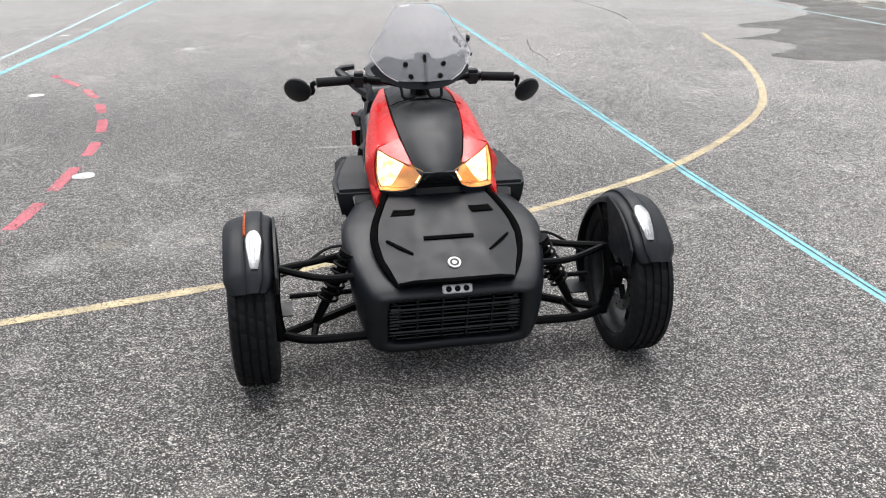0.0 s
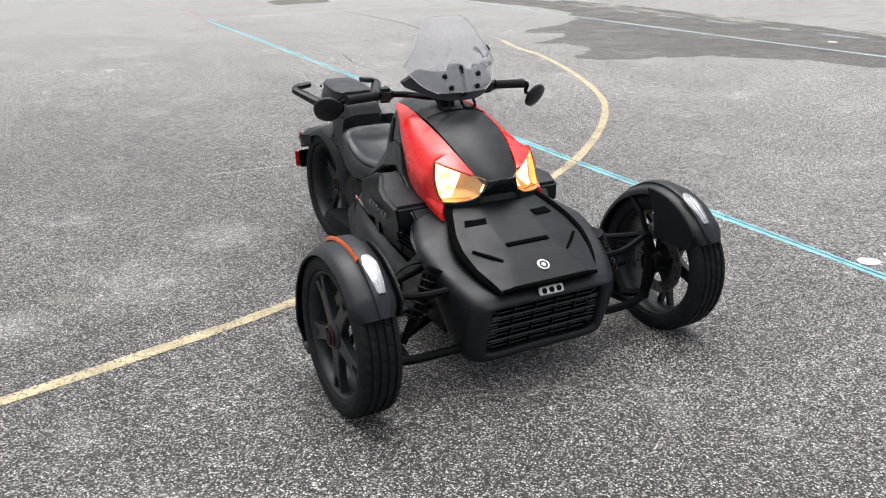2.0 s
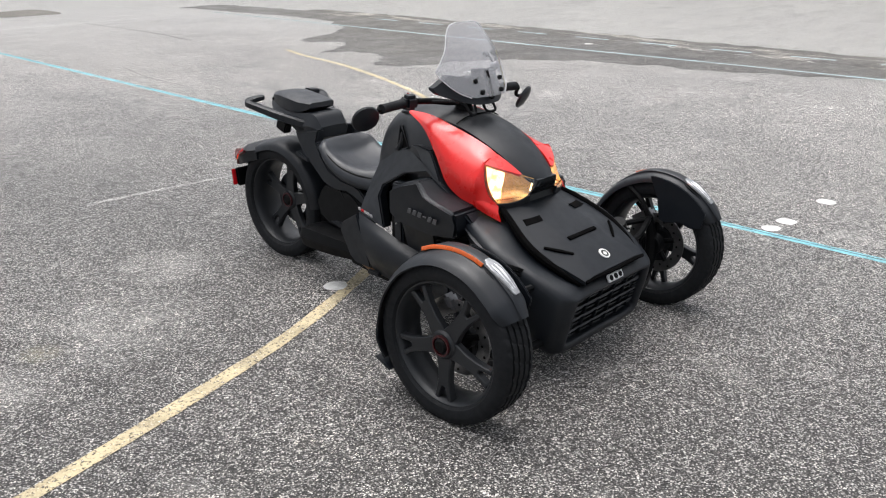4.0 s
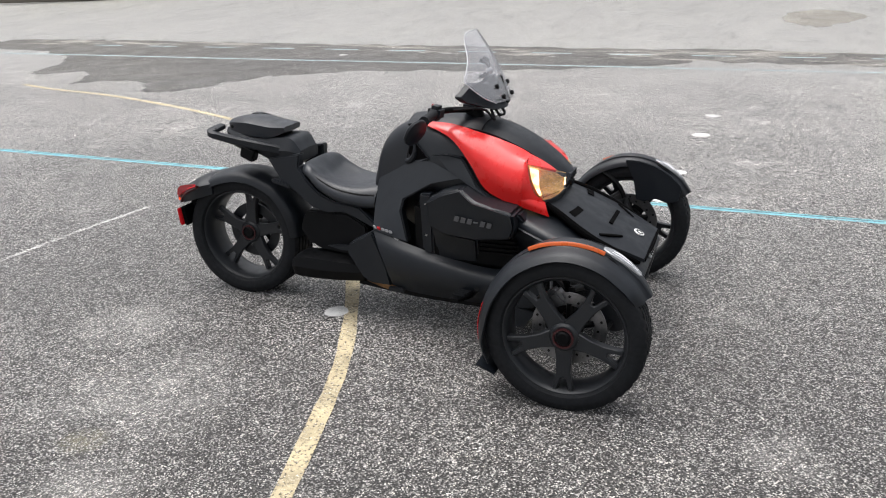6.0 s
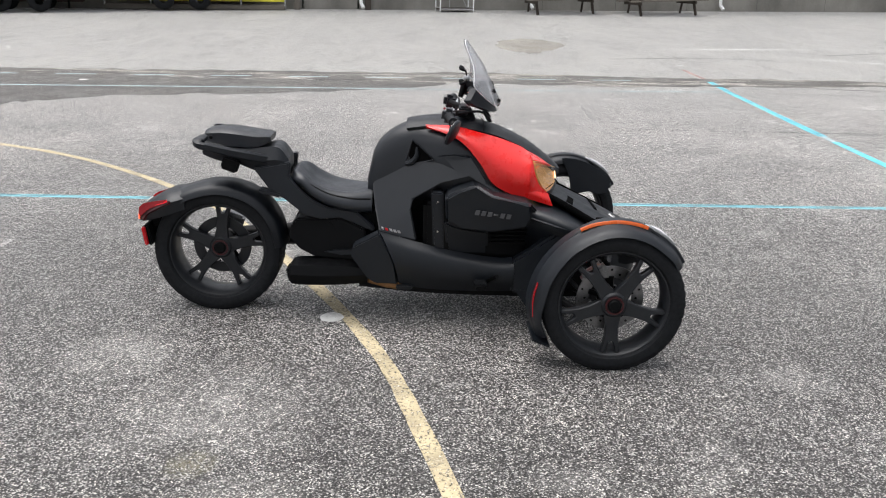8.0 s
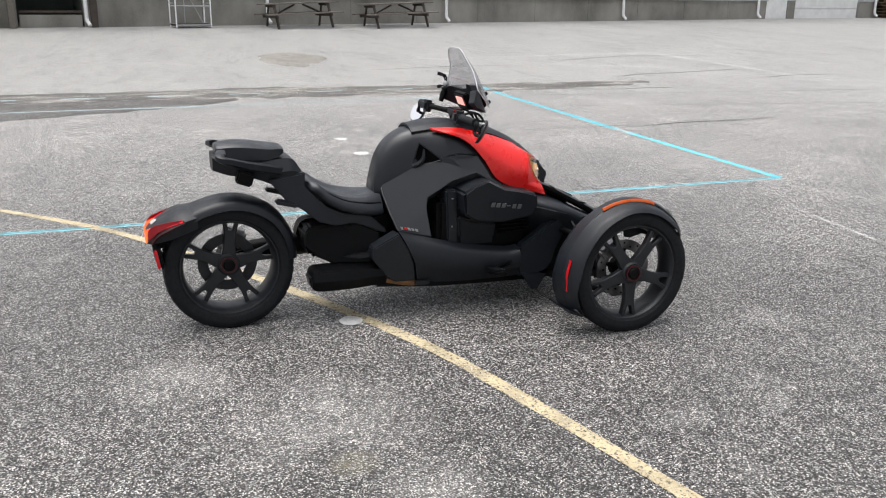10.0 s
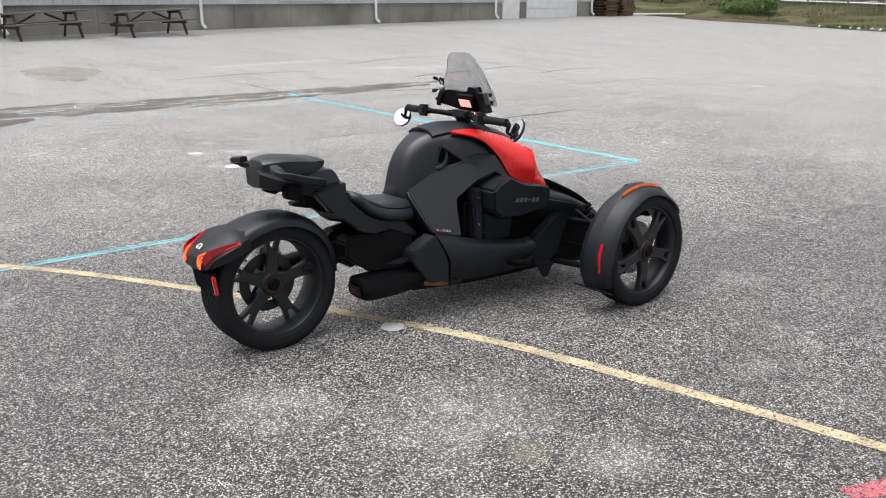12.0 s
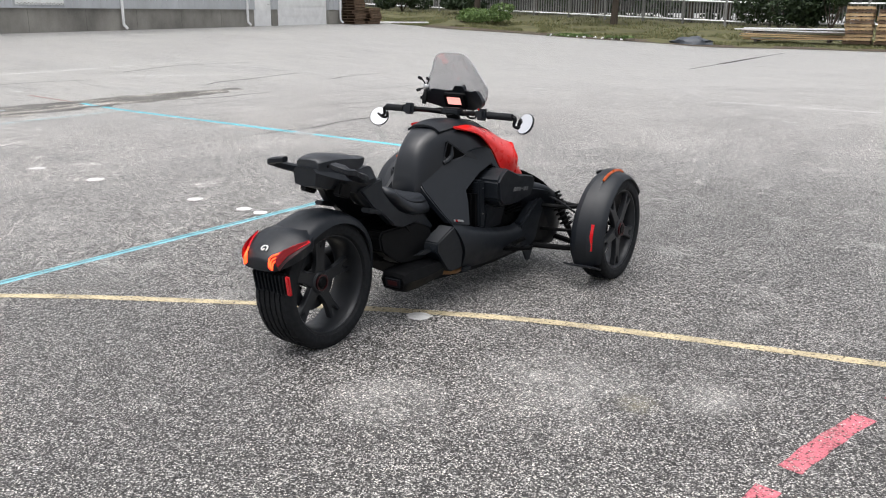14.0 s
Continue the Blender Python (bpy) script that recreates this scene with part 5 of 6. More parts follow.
for s in (-1, 1):
    part("cheek_panel", patch([[(s * 0.372, -1.64, 0.462), (s * 0.318, -1.60, 0.494), (s * 0.238, -1.55, 0.530)], [(s * 0.366, -1.53, 0.490), (s * 0.304, -1.50, 0.516), (s * 0.224, -1.47, 0.548)], [(s * 0.312, -1.42, 0.515), (s * 0.270, -1.40, 0.536), (s * 0.215, -1.38, 0.566)]], 12, 8, s * 0.02), BLACK, BIKE, "black cheek panel under the headlamp")

# core body
part("body_core", loft([
    (-0.695, [(0, 0.640), (0.045, 0.635), (0.066, 0.61), (0.066, 0.565), (0, 0.555)]),
    (-0.73, [(0, 0.770), (0.05, 0.755), (0.080, 0.69), (0.088, 0.56), (0, 0.50)]),
    (-0.80, [(0, 0.845), (0.062, 0.832), (0.098, 0.750), (0.105, 0.56), (0, 0.42)]),
    (-0.90, [(0, 0.888), (0.080, 0.875), (0.122, 0.800), (0.135, 0.56), (0, 0.36)]),
    (-1.02, [(0, 0.896), (0.105, 0.884), (0.172, 0.80), (0.180, 0.56), (0, 0.30)]),
    (-1.18, [(0, 0.872), (0.11, 0.850), (0.19, 0.77), (0.20, 0.55), (0, 0.26)]),
    (-1.34, [(0, 0.826), (0.105, 0.79), (0.175, 0.71), (0.185, 0.54), (0, 0.24)]),
    (-1.46, [(0, 0.755), (0.085, 0.73), (0.118, 0.655), (0.130, 0.54), (0, 0.24)]),
    (-1.54, [(0, 0.68), (0.055, 0.67), (0.075, 0.63), (0.09, 0.56), (0, 0.40)])], 44, m=15), SATIN, BIKE, "satin black body around the tank", 50)
# top cowl from the bars to the nose
part("top_cowl", patch([[(x * w, y, z - 0.03 * abs(x) ** 2.4) for x in (-1, -0.6, 0, 0.6, 1)] for y, w, z in (
    (-0.872, 0.10, 0.899), (-0.98, 0.125, 0.914), (-1.085, 0.13, 0.913), (-1.235, 0.132, 0.887), (-1.34, 0.128, 0.850), (-1.44, 0.112, 0.796), (-1.53, 0.085, 0.728), (-1.572, 0.058, 0.690))], 40, 17, 0.012), BLACK, BIKE, "matte black top cowl", 60)
part("cowl_seam", tube([(-0.131, -1.215, 0.868), (-0.08, -1.218, 0.887), (0, -1.22, 0.8925), (0.08, -1.218, 0.887), (0.131, -1.215, 0.868)], 0.0025, 6, 14), DEEP, BIKE)
part("nose_beak", patch([[(x * w, y, z) for x in (-1, 0, 1)] for y, w, z in ((-1.572, 0.06, 0.688), (-1.565, 0.07, 0.660), (-1.545, 0.085, 0.628), (-1.52, 0.10, 0.605), (-1.49, 0.12, 0.60))], 14, 7, 0.01), BLACK, BIKE, "black grille under the beak")
for k in range(3):
    part("beak_slat", box((0.10 + 0.02 * k, 0.006, 0.006), (0, -1.572 + 0.008 * k, 0.668 - 0.016 * k), (0, 0, 0), 0.002), DEEP, BIKE)


def make_side(side):
    """Panels of one side, given for the right and mirrored."""
    s = side

    def rows(grid):
        return [[(s * x, y, z) for x, y, z in r] for r in grid]

    t = 0.010 * s
    red = part("side_panel", patch(rows([
        [(0.128, -0.958, 0.890), (0.134, -0.960, 0.889), (0.140, -0.962, 0.887), (0.146, -0.964, 0.884)],
        [(0.138, -1.090, 0.886), (0.165, -1.094, 0.875), (0.188, -1.098, 0.858), (0.198, -1.100, 0.838)],
        [(0.140, -1.200, 0.860), (0.186, -1.198, 0.836), (0.220, -1.195, 0.795), (0.226, -1.190, 0.748)],
        [(0.138, -1.290, 0.835), (0.200, -1.282, 0.795), (0.240, -1.270, 0.735), (0.236, -1.258, 0.648)],
        [(0.130, -1.380, 0.800), (0.205, -1.370, 0.765), (0.252, -1.355, 0.690), (0.240, -1.350, 0.600)],
        [(0.122, -1.425, 0.772), (0.200, -1.420, 0.760), (0.250, -1.418, 0.680), (0.240, -1.425, 0.584)]]), 34, 16, t), RED, BIKE, "glossy red side panel", 60)
    part("front_tip", patch(rows([
        [(0.240, -1.415, 0.640), (0.247, -1.415, 0.612), (0.242, -1.415, 0.584)],
        [(0.234, -1.455, 0.622), (0.244, -1.465, 0.595), (0.240, -1.470, 0.567)],
        [(0.216, -1.505, 0.606), (0.228, -1.515, 0.580), (0.230, -1.526, 0.549)]]), 12, 9, t), RED, red)
    part("upper_strip", patch(rows([
        [(0.121, -1.420, 0.776), (0.168, -1.423, 0.769), (0.212, -1.430, 0.754)],
        [(0.110, -1.475, 0.745), (0.140, -1.478, 0.741), (0.166, -1.482, 0.734)],
        [(0.094, -1.522, 0.709), (0.102, -1.524, 0.711), (0.110, -1.524, 0.712)]]), 12, 8, t), RED, red)
    part("lamp_rim", patch(rows([
        [(0.200, -1.418, 0.762), (0.207, -1.424, 0.760), (0.213, -1.431, 0.752)],
        [(0.250, -1.414, 0.690), (0.240, -1.424, 0.692), (0.225, -1.440, 0.692)],
        [(0.246, -1.416, 0.640), (0.238, -1.434, 0.638), (0.224, -1.464, 0.638)],
        [(0.240, -1.420, 0.604), (0.232, -1.455, 0.606), (0.216, -1.500, 0.609)]]), 16, 6, t * 0.5), RED, red)
    lens = part("headlamp", patch(rows([
        [(0.213, -1.432, 0.750), (0.225, -1.441, 0.692), (0.223, -1.466, 0.640), (0.215, -1.500, 0.610)],
        [(0.166, -1.483, 0.732), (0.173, -1.497, 0.682), (0.171, -1.507, 0.637), (0.166, -1.524, 0.609)],
        [(0.110, -1.524, 0.710), (0.116, -1.534, 0.672), (0.117, -1.537, 0.640), (0.119, -1.541, 0.616)],
        [(0.056, -1.556, 0.688), (0.066, -1.561, 0.669), (0.078, -1.559, 0.649), (0.090, -1.554, 0.631)]]), 20, 14, t * 0.3), LENS, BIKE, "lit warm headlamp behind a clear lens")
    # lit chamber on the outside, golden reflectors towards the middle
    part("bulb", patch(rows([
        [(0.208, -1.418, 0.745), (0.213, -1.418, 0.692), (0.212, -1.430, 0.640), (0.206, -1.456, 0.618)],
        [(0.166, -1.436, 0.728), (0.170, -1.440, 0.688), (0.178, -1.452, 0.640), (0.184, -1.474, 0.618)],
        [(0.112, -1.450, 0.706), (0.122, -1.455, 0.682), (0.146, -1.462, 0.645), (0.168, -1.480, 0.619)]]), 14, 12, t * 0.3), LAMPCORE, lens, "glowing lamp element")
    part("lamp_wall", patch(rows([
        [(0.2105, -1.416, 0.747), (0.2175, -1.418, 0.692), (0.2170, -1.432, 0.640), (0.2110, -1.458, 0.616)],
        [(0.2125, -1.437, 0.746), (0.2220, -1.451, 0.692), (0.2200, -1.476, 0.638), (0.2130, -1.500, 0.613)]]), 5, 12, t * 0.2), LAMPGOLD, lens, "golden lamp wall")
    part("reflector", patch(rows([
        [(0.112, -1.449, 0.708), (0.122, -1.454, 0.684), (0.134, -1.460, 0.664)],
        [(0.098, -1.490, 0.700), (0.102, -1.490, 0.680), (0.108, -1.492, 0.660)],
        [(0.062, -1.548, 0.687), (0.066, -1.548, 0.676), (0.073, -1.549, 0.661)]]), 7, 6, t * 0.4), LAMPGOLD, lens, "golden reflector", 8)
    part("reflector", patch(rows([
        [(0.134, -1.460, 0.664), (0.148, -1.464, 0.644), (0.170, -1.480, 0.620)],
        [(0.108, -1.492, 0.660), (0.116, -1.498, 0.644), (0.130, -1.512, 0.626)],
        [(0.073, -1.549, 0.661), (0.080, -1.549, 0.648), (0.089, -1.549, 0.634)]]), 7, 6, t * 0.4), LAMPGOLD, lens, "golden reflector", 8)
    part("reflector_roof", patch(rows([
        [(0.212, -1.427, 0.746), (0.213, -1.431, 0.748)],
        [(0.165, -1.436, 0.728), (0.166, -1.480, 0.731)],
        [(0.111, -1.449, 0.706), (0.110, -1.521, 0.709)],
        [(0.062, -1.547, 0.687), (0.058, -1.554, 0.688)]]), 14, 4, 0.003), LAMPGOLD, lens)
    part("light_guide", patch(rows([[(0.060, -1.553, 0.685), (0.082, -1.556, 0.648)], [(0.067, -1.551, 0.684), (0.088, -1.553, 0.648)]]), 4, 8, 0.003), LAMPCORE, lens, "lit edge of the lamp")
    part("reflector_floor", patch(rows([
        [(0.212, -1.472, 0.617), (0.215, -1.498, 0.611)],
        [(0.166, -1.482, 0.619), (0.166, -1.521, 0.610)],
        [(0.125, -1.514, 0.625), (0.119, -1.538, 0.617)],
        [(0.090, -1.545, 0.635), (0.090, -1.551, 0.632)]]), 14, 4, 0.003), LAMPGOLD, lens)
    for k in range(11):
        u = k / 10
        part("lamp_stud", box((0.0042, 0.004, 0.004), (s * (0.210 - 0.088 * u), -1.497 - 0.041 * u, 0.624 + 0.003 * u), (0, 0, 0), 0.001), DEEP, lens)
    part("lower_trim", patch(rows([
        [(0.217, -1.500, 0.610), (0.212, -1.500, 0.588)],
        [(0.167, -1.526, 0.609), (0.162, -1.524, 0.586)],
        [(0.120, -1.543, 0.616), (0.116, -1.540, 0.592)],
        [(0.088, -1.560, 0.632), (0.085, -1.555, 0.608)]]), 16, 4, t), BLACK, lens)
    # angled side frame
    part("side_frame", plate([(-0.722, 0.622), (-0.80, 0.678), (-0.87, 0.722), (-0.97, 0.752), (-1.08, 0.772), (-1.16, 0.765), (-1.205, 0.70), (-1.23, 0.655), (-1.30, 0.612), (-1.42, 0.565), (-1.42, 0.553), (-1.30, 0.592),
                             (-1.215, 0.640), (-1.15, 0.678), (-1.03, 0.650), (-0.905, 0.578), (-0.895, 0.53), (-0.922, 0.391), (-0.84, 0.409), (-0.757, 0.430), (-0.738, 0.50), (-0.722, 0.585)],
                            lambda y, z: min(0.262 - 0.16 * max(0, z - 0.56), 0.255 - 0.767 * (z - 0.42) - 0.69 * (y + 0.74)), 0.05, s, 0.008), BLACK, BIKE, "black angled side frame panel", 35)
    bars = part("side_lettering", plate([(-0.768, 0.444), (-0.764, 0.455), (-0.774, 0.453), (-0.778, 0.442)], lambda y, z: 0.2655, 0.006, s, 0), SMALLLET, BIKE, "small pale grey and red lettering bars")
    for k, m in enumerate((REFLECT, SMALLLET, SMALLLET, SMALLLET)):
        y, z = -0.786 - 0.018 * k, 0.440 - 0.0042 * k
        part("letter_bar", plate([(y, z), (y + 0.004, z + 0.011), (y - 0.008, z + 0.009), (y - 0.012, z - 0.002)], lambda y, z: 0.2655, 0.006, s, 0), m, bars)
    # knee panel with its triangular vent
    def knee(y, z):
        return 0.131 - 0.046 * (z - 0.815) - 0.503 * (y + 0.901)

    # no hole is cut: a near-black plate paints the vent's inner shade
    vent = part("vent", plate([(-0.864, 0.690), (-0.901, 0.817), (-0.992, 0.744)], knee, 0.03, s, 0.003), RECESS_SHADE, BIKE, "near-black plate standing in for a shaded triangular vent")
    edge = [(y, z) for y, z in ((-0.862, 0.688), (-0.901, 0.820), (-0.995, 0.744), (-0.862, 0.688))]
    part("vent_rim", tube([(s * (knee(y, z) + 0.001), y, z) for y, z in edge], 0.0045, 6), SATIN, vent)
    part("vent_lip", tube([(s * (knee(y, z) + 0.003), y, z) for y, z in ((-0.872, 0.712), (-0.898, 0.722), (-0.918, 0.750), (-0.920, 0.792))], [0.012, 0.014, 0.012, 0.005], 8, 12), BLACK, vent)
    # lower sill
    part("lower_sill", patch(rows([
        [(0.256, -0.760, 0.430), (0.282, -0.790, 0.372), (0.294, -0.826, 0.285), (0.262, -0.845, 0.190)],
        [(0.266, -0.925, 0.388), (0.302, -0.930, 0.348), (0.310, -0.930, 0.265), (0.268, -0.930, 0.172)],
        [(0.266, -1.056, 0.354), (0.306, -1.060, 0.320), (0.314, -1.060, 0.244), (0.272, -1.060, 0.163)],
        [(0.270, -1.200, 0.330), (0.314, -1.200, 0.298), (0.321, -1.200, 0.230), (0.280, -1.200, 0.163)],
        [(0.274, -1.300, 0.320), (0.322, -1.300, 0.290), (0.328, -1.300, 0.228), (0.288, -1.300, 0.166)],
        [(0.278, -1.350, 0.326), (0.327, -1.355, 0.296), (0.332, -1.355, 0.230), (0.292, -1.355, 0.168)]]), 40, 18, 0.035 * s), BLACK, BIKE, "black lower side panel", 50)
    part("sill_wedge", plate([(-1.345, 0.322), (-1.42, 0.372), (-1.48, 0.418), (-1.565, 0.472), (-1.615, 0.474), (-1.600, 0.400), (-1.545, 0.300), (-1.520, 0.215), (-1.475, 0.176), (-1.345, 0.167)],
                             lambda y, z: 0.331 + 0.05 * max(0, -1.35 - y) - 0.16 * max(0, 0.22 - z), 0.06, s, 0.012), BLACK, BIKE, "black angular front end of the side sill", 30)
    part("sill_end", plate([(-0.756, 0.424), (-0.637, 0.357), (-0.626, 0.316), (-0.700, 0.214), (-0.735, 0.190), (-0.838, 0.186), (-0.822, 0.280), (-0.795, 0.352)],
                           lambda y, z: 0.287 - 0.16 * max(0, z - 0.32) - 0.30 * max(0, 0.26 - z) - 0.35 * max(0, y + 0.72), 0.09, s, 0.006), BLACK, BIKE, "black end panel of the side sill", 30)
    part("sill_tab", box((0.02, 0.075, 0.022), (s * 0.272, -0.868, 0.176), (0, 0, 0), 0.005), BLACK, BIKE)
    part("splash_plate", plate([(-1.36, 0.19), (-1.44, 0.185), (-1.50, 0.17), (-1.45, 0.095), (-1.42, 0.10)], lambda y, z: 0.33, 0.012, s, 0.003), BLACK, BIKE)
    # engine cover
    eng = part("engine_cover", plate([(-1.045, 0.612), (-1.10, 0.640), (-1.18, 0.662), (-1.25, 0.624), (-1.33, 0.606), (-1.415, 0.590), (-1.420, 0.53), (-1.405, 0.478), (-1.255, 0.452), (-1.11, 0.470), (-1.05, 0.51)],
                                     lambda y, z: 0.372 - 0.9 * max(0, z - 0.605) - 0.8 * max(0, 0.505 - z) - 0.12 * max(0, y + 1.12), 0.20, s, 0.012), BLACK, BIKE, "black engine cover", 30)
    for k in range(6):
        y, z, h = -1.172 - 0.027 * k, 0.544 - 0.0034 * k, 0.020 if k != 3 else 0.006
        z += 0.008 if k == 3 else 0
        part("letter_bar", plate([(y, z), (y - 0.006 * h / 0.02, z + h), (y - 0.006 * h / 0.02 - 0.018, z + h - 0.002), (y - 0.018, z - 0.002)], lambda y, z: 0.3745 - 0.12 * max(0, y + 1.12), 0.004, s, 0), GREYLET, eng, "grey slanted lettering bar")
    part("cover_lower", plate([(-1.04, 0.49), (-1.12, 0.462), (-1.24, 0.446), (-1.24, 0.33), (-1.06, 0.33)], lambda y, z: 0.290 - 0.25 * max(0, 0.45 - z), 0.12, s, 0.01), BLACK, eng)
    part("air_duct", plate([(-0.985, 0.615), (-1.04, 0.615), (-1.045, 0.35), (-0.995, 0.37)], lambda y, z: 0.275, 0.08, s, 0.008), BLACK, eng)
    for z in (0.575, 0.44):
        part("clip", disc(0.004, 0.006, (s * 0.279, -1.015, z), seg=8), STEEL, eng)
    for k in range(4):
        part("fin", box((0.02, 0.16, 0.006), (s * 0.285, -1.33, 0.395 + 0.018 * k), (0, 0, 0), 0.002), DEEP, eng)
    part("engine_block", box((0.14, 0.46, 0.26), (s * 0.19, -1.18, 0.44), (0, 0, 0), 0.02), DEEP, BIKE, "dark engine block")
    part("intake_scoop", plate([(-1.34, 0.585), (-1.42, 0.578), (-1.455, 0.54), (-1.43, 0.47), (-1.36, 0.46)], lambda y, z: 0.312 - 0.6 * max(0, 0.54 - z), 0.10, s, 0.01), BLACK, BIKE)
    # footboard and peg
    peg = part("foot_peg", slab([(s * 0.280, -1.205, 0.215), (s * 0.360, -1.205, 0.222), (s * 0.470, -1.200, 0.242)], [0.050, 0.062, 0.040], [0.026, 0.024, 0.018], 10), DEEP, BIKE, "black foot peg")
    for k in range(4):
        part("peg_rib", box((0.007, 0.052, 0.008), (s * (0.335 + 0.030 * k), -1.204, 0.234 + 0.005 * k), (0, 0, 0), 0.002), RUBBER, peg)
    part("pedal", tube([(s * 0.30, -1.22, 0.20), (s * 0.335, -1.25, 0.235), (s * 0.395, -1.275, 0.272)], 0.010, 8, 8), DEEP, peg)
    # seat rails
    part("seat_rail", plate([(-0.356, 0.715), (-0.347, 0.653), (-0.388, 0.603), (-0.449, 0.547), (-0.525, 0.512), (-0.615, 0.503), (-0.653, 0.491), (-0.728, 0.422), (-0.728, 0.401), (-0.689, 0.415), (-0.575, 0.466), (-0.484, 0.458), (-0.408, 0.480), (-0.333, 0.544), (-0.259, 0.592), (-0.187, 0.685)],
                           lambda y, z: 0.160 - 0.16 * max(0, z - 0.56), 0.05, s, 0.006), BLACK, BIKE, "black seat rail")
    part("rail_step", box((0.05, 0.10, 0.022), (s * 0.140, -0.262, 0.578), (14, 0, 0), 0.006), BLACK, BIKE)
    for k in range(3):
        part("cable", tube([(s * 0.145, -0.50 - 0.04 * k, 0.47), (s * 0.150, -0.57 - 0.03 * k, 0.40 - 0.01 * k), (s * 0.15, -0.66, 0.36 + 0.02 * k)], 0.005, 6, 8), DEEP, BIKE)
    # swing arm side, a flat fin with a creased top
    part("swing_cover", plate([(-0.335, 0.365), (-0.345, 0.425), (-0.370, 0.452), (-0.590, 0.462), (-0.690, 0.415), (-0.690, 0.265), (-0.610, 0.268), (-0.455, 0.282), (-0.390, 0.318)],
                              lambda y, z: 0.212 - 0.42 * max(0, z - 0.335) - 0.75 * max(0, 0.318 - z) - 0.30 * max(0, y + 0.52), 0.09, s, 0.008), DEEP, BIKE, "black swing arm cover", 30)
    part("arm_crease", plate([(-0.50, 0.318), (-0.56, 0.334), (-0.69, 0.338), (-0.69, 0.312), (-0.58, 0.306)], lambda y, z: 0.219 - 0.30 * max(0, y + 0.54), 0.012, s, 0.005), BLACK, BIKE)


for side in (-1, 1):
    make_side(side)

# belly, exhaust
part("belly_pan", loft([(-0.66, [(0, 0.20), (0.20, 0.20), (0.22, 0.16), (0, 0.13)]), (-1.0, [(0, 0.30), (0.24, 0.22), (0.25, 0.14), (0, 0.11)]), (-1.5, [(0, 0.30), (0.22, 0.22), (0.23, 0.12), (0, 0.10)]), (-1.8, [(0, 0.2), (0.18, 0.18), (0.18, 0.11), (0, 0.10)])], 16), DEEP, BIKE, "black belly pan")
muf = part("muffler", loft([
    (-0.345, [(0, 0.262), (0.055, 0.256), (0.066, 0.235), (0.055, 0.204), (0, 0.200)]),
    (-0.375, [(0, 0.284), (0.068, 0.279), (0.082, 0.238), (0.062, 0.188), (0, 0.182)]),
    (-0.52, [(0, 0.284), (0.068, 0.277), (0.084, 0.234), (0.060, 0.184), (0, 0.180)]),
    (-0.70, [(0, 0.270), (0.050, 0.262), (0.060, 0.232), (0.045, 0.190), (0, 0.185)])], 16), DEEP, BIKE, "black exhaust muffler", 25)
muf.matrix_basis = pose(-0.195, 0, -0.008)
part("tail_pipe", box((0.092, 0.012, 0.054), (-0.004, -0.343, 0.231), (-10, 0, 0), 0.008), BLACK, muf)
part("outlet", box((0.060, 0.006, 0.028), (-0.004, -0.338, 0.231), (-10, 0, 0), 0.006), DARKRED, muf, "dull red tinted exhaust outlet")
part("exhaust_pipe", tube([(-0.19, -0.67, 0.195), (-0.22, -0.85, 0.165), (-0.20, -1.1, 0.16)], 0.024, 10, 10), BRONZE, BIKE, "heat-stained exhaust pipe")
part("swing_arm", tube([(0.13, 0.02, 0.288), (0.15, -0.3, 0.30), (0.10, -0.62, 0.33)], [0.045, 0.055, 0.06], 10, 12), DEEP, BIKE, "black single-sided swing arm")
part("rear_axle", tube([(0.16, 0, HUB_R), (0.0, 0, HUB_R)], 0.035, 12), DEEP, BIKE)
sh = part("rear_shock", tube([(0.0, -0.40, 0.36), (0.0, -0.62, 0.47)], 0.022, 10), DEEP, BIKE, "black rear shock absorber")
part("coil_spring", tube([(0.035 * math.cos(t * 40), -0.42 - 0.18 * t, 0.37 + 0.09 * t + 0.035 * math.sin(t * 40)) for t in np.linspace(0, 1, 90)], 0.005, 6), DEEP, sh)
part("mid_frame", box((0.22, 0.42, 0.14), (0, -0.56, 0.40), (-10, 0, 0), 0.02), DEEP, BIKE, "dark frame under the seat")

# rear fender and lamps
REAR_X = -0.03
rows = []
for deg, r, w in ((176, 0.318, 0.10), (155, 0.326, 0.112), (133, 0.334, 0.116), (112, 0.331, 0.118), (92, 0.326, 0.118), (72, 0.322, 0.118), (54, 0.330, 0.120), (42, 0.340, 0.120)):
    a = radians(deg)
    rows.append([(REAR_X + u * w, (r - d) * math.cos(a), HUB_R + (r - d) * math.sin(a)) for u, d in ((-1, 0.05), (-0.85, 0.018), (-0.4, 0.002), (0, 0), (0.4, 0.002), (0.85, 0.018), (1, 0.05))])
fender = part("rear_fender", patch(rows, 36, 20, -0.007), BLACK, BIKE, "matte black rear fender", 50)
pod = part("tail_pod", loft([
    (0.12, [(0, 0.562), (0.085, 0.556), (0.114, 0.530), (0.112, 0.48), (0, 0.48)]),
    (0.20, [(0, 0.555), (0.10, 0.546), (0.142, 0.512), (0.128, 0.455), (0, 0.45)]),
    (0.27, [(0, 0.522), (0.088, 0.512), (0.120, 0.478), (0.106, 0.430), (0, 0.425)]),
    (0.315, [(0, 0.492), (0.076, 0.484), (0.098, 0.455), (0.088, 0.420), (0, 0.415)]),
    (0.338, [(0, 0.468), (0.066, 0.462), (0.080, 0.446), (0.074, 0.420), (0, 0.415)])], 22), BLACK, BIKE, "black tail pod", 45)
pod.matrix_basis = pose(REAR_X, 0.010, 0.012)
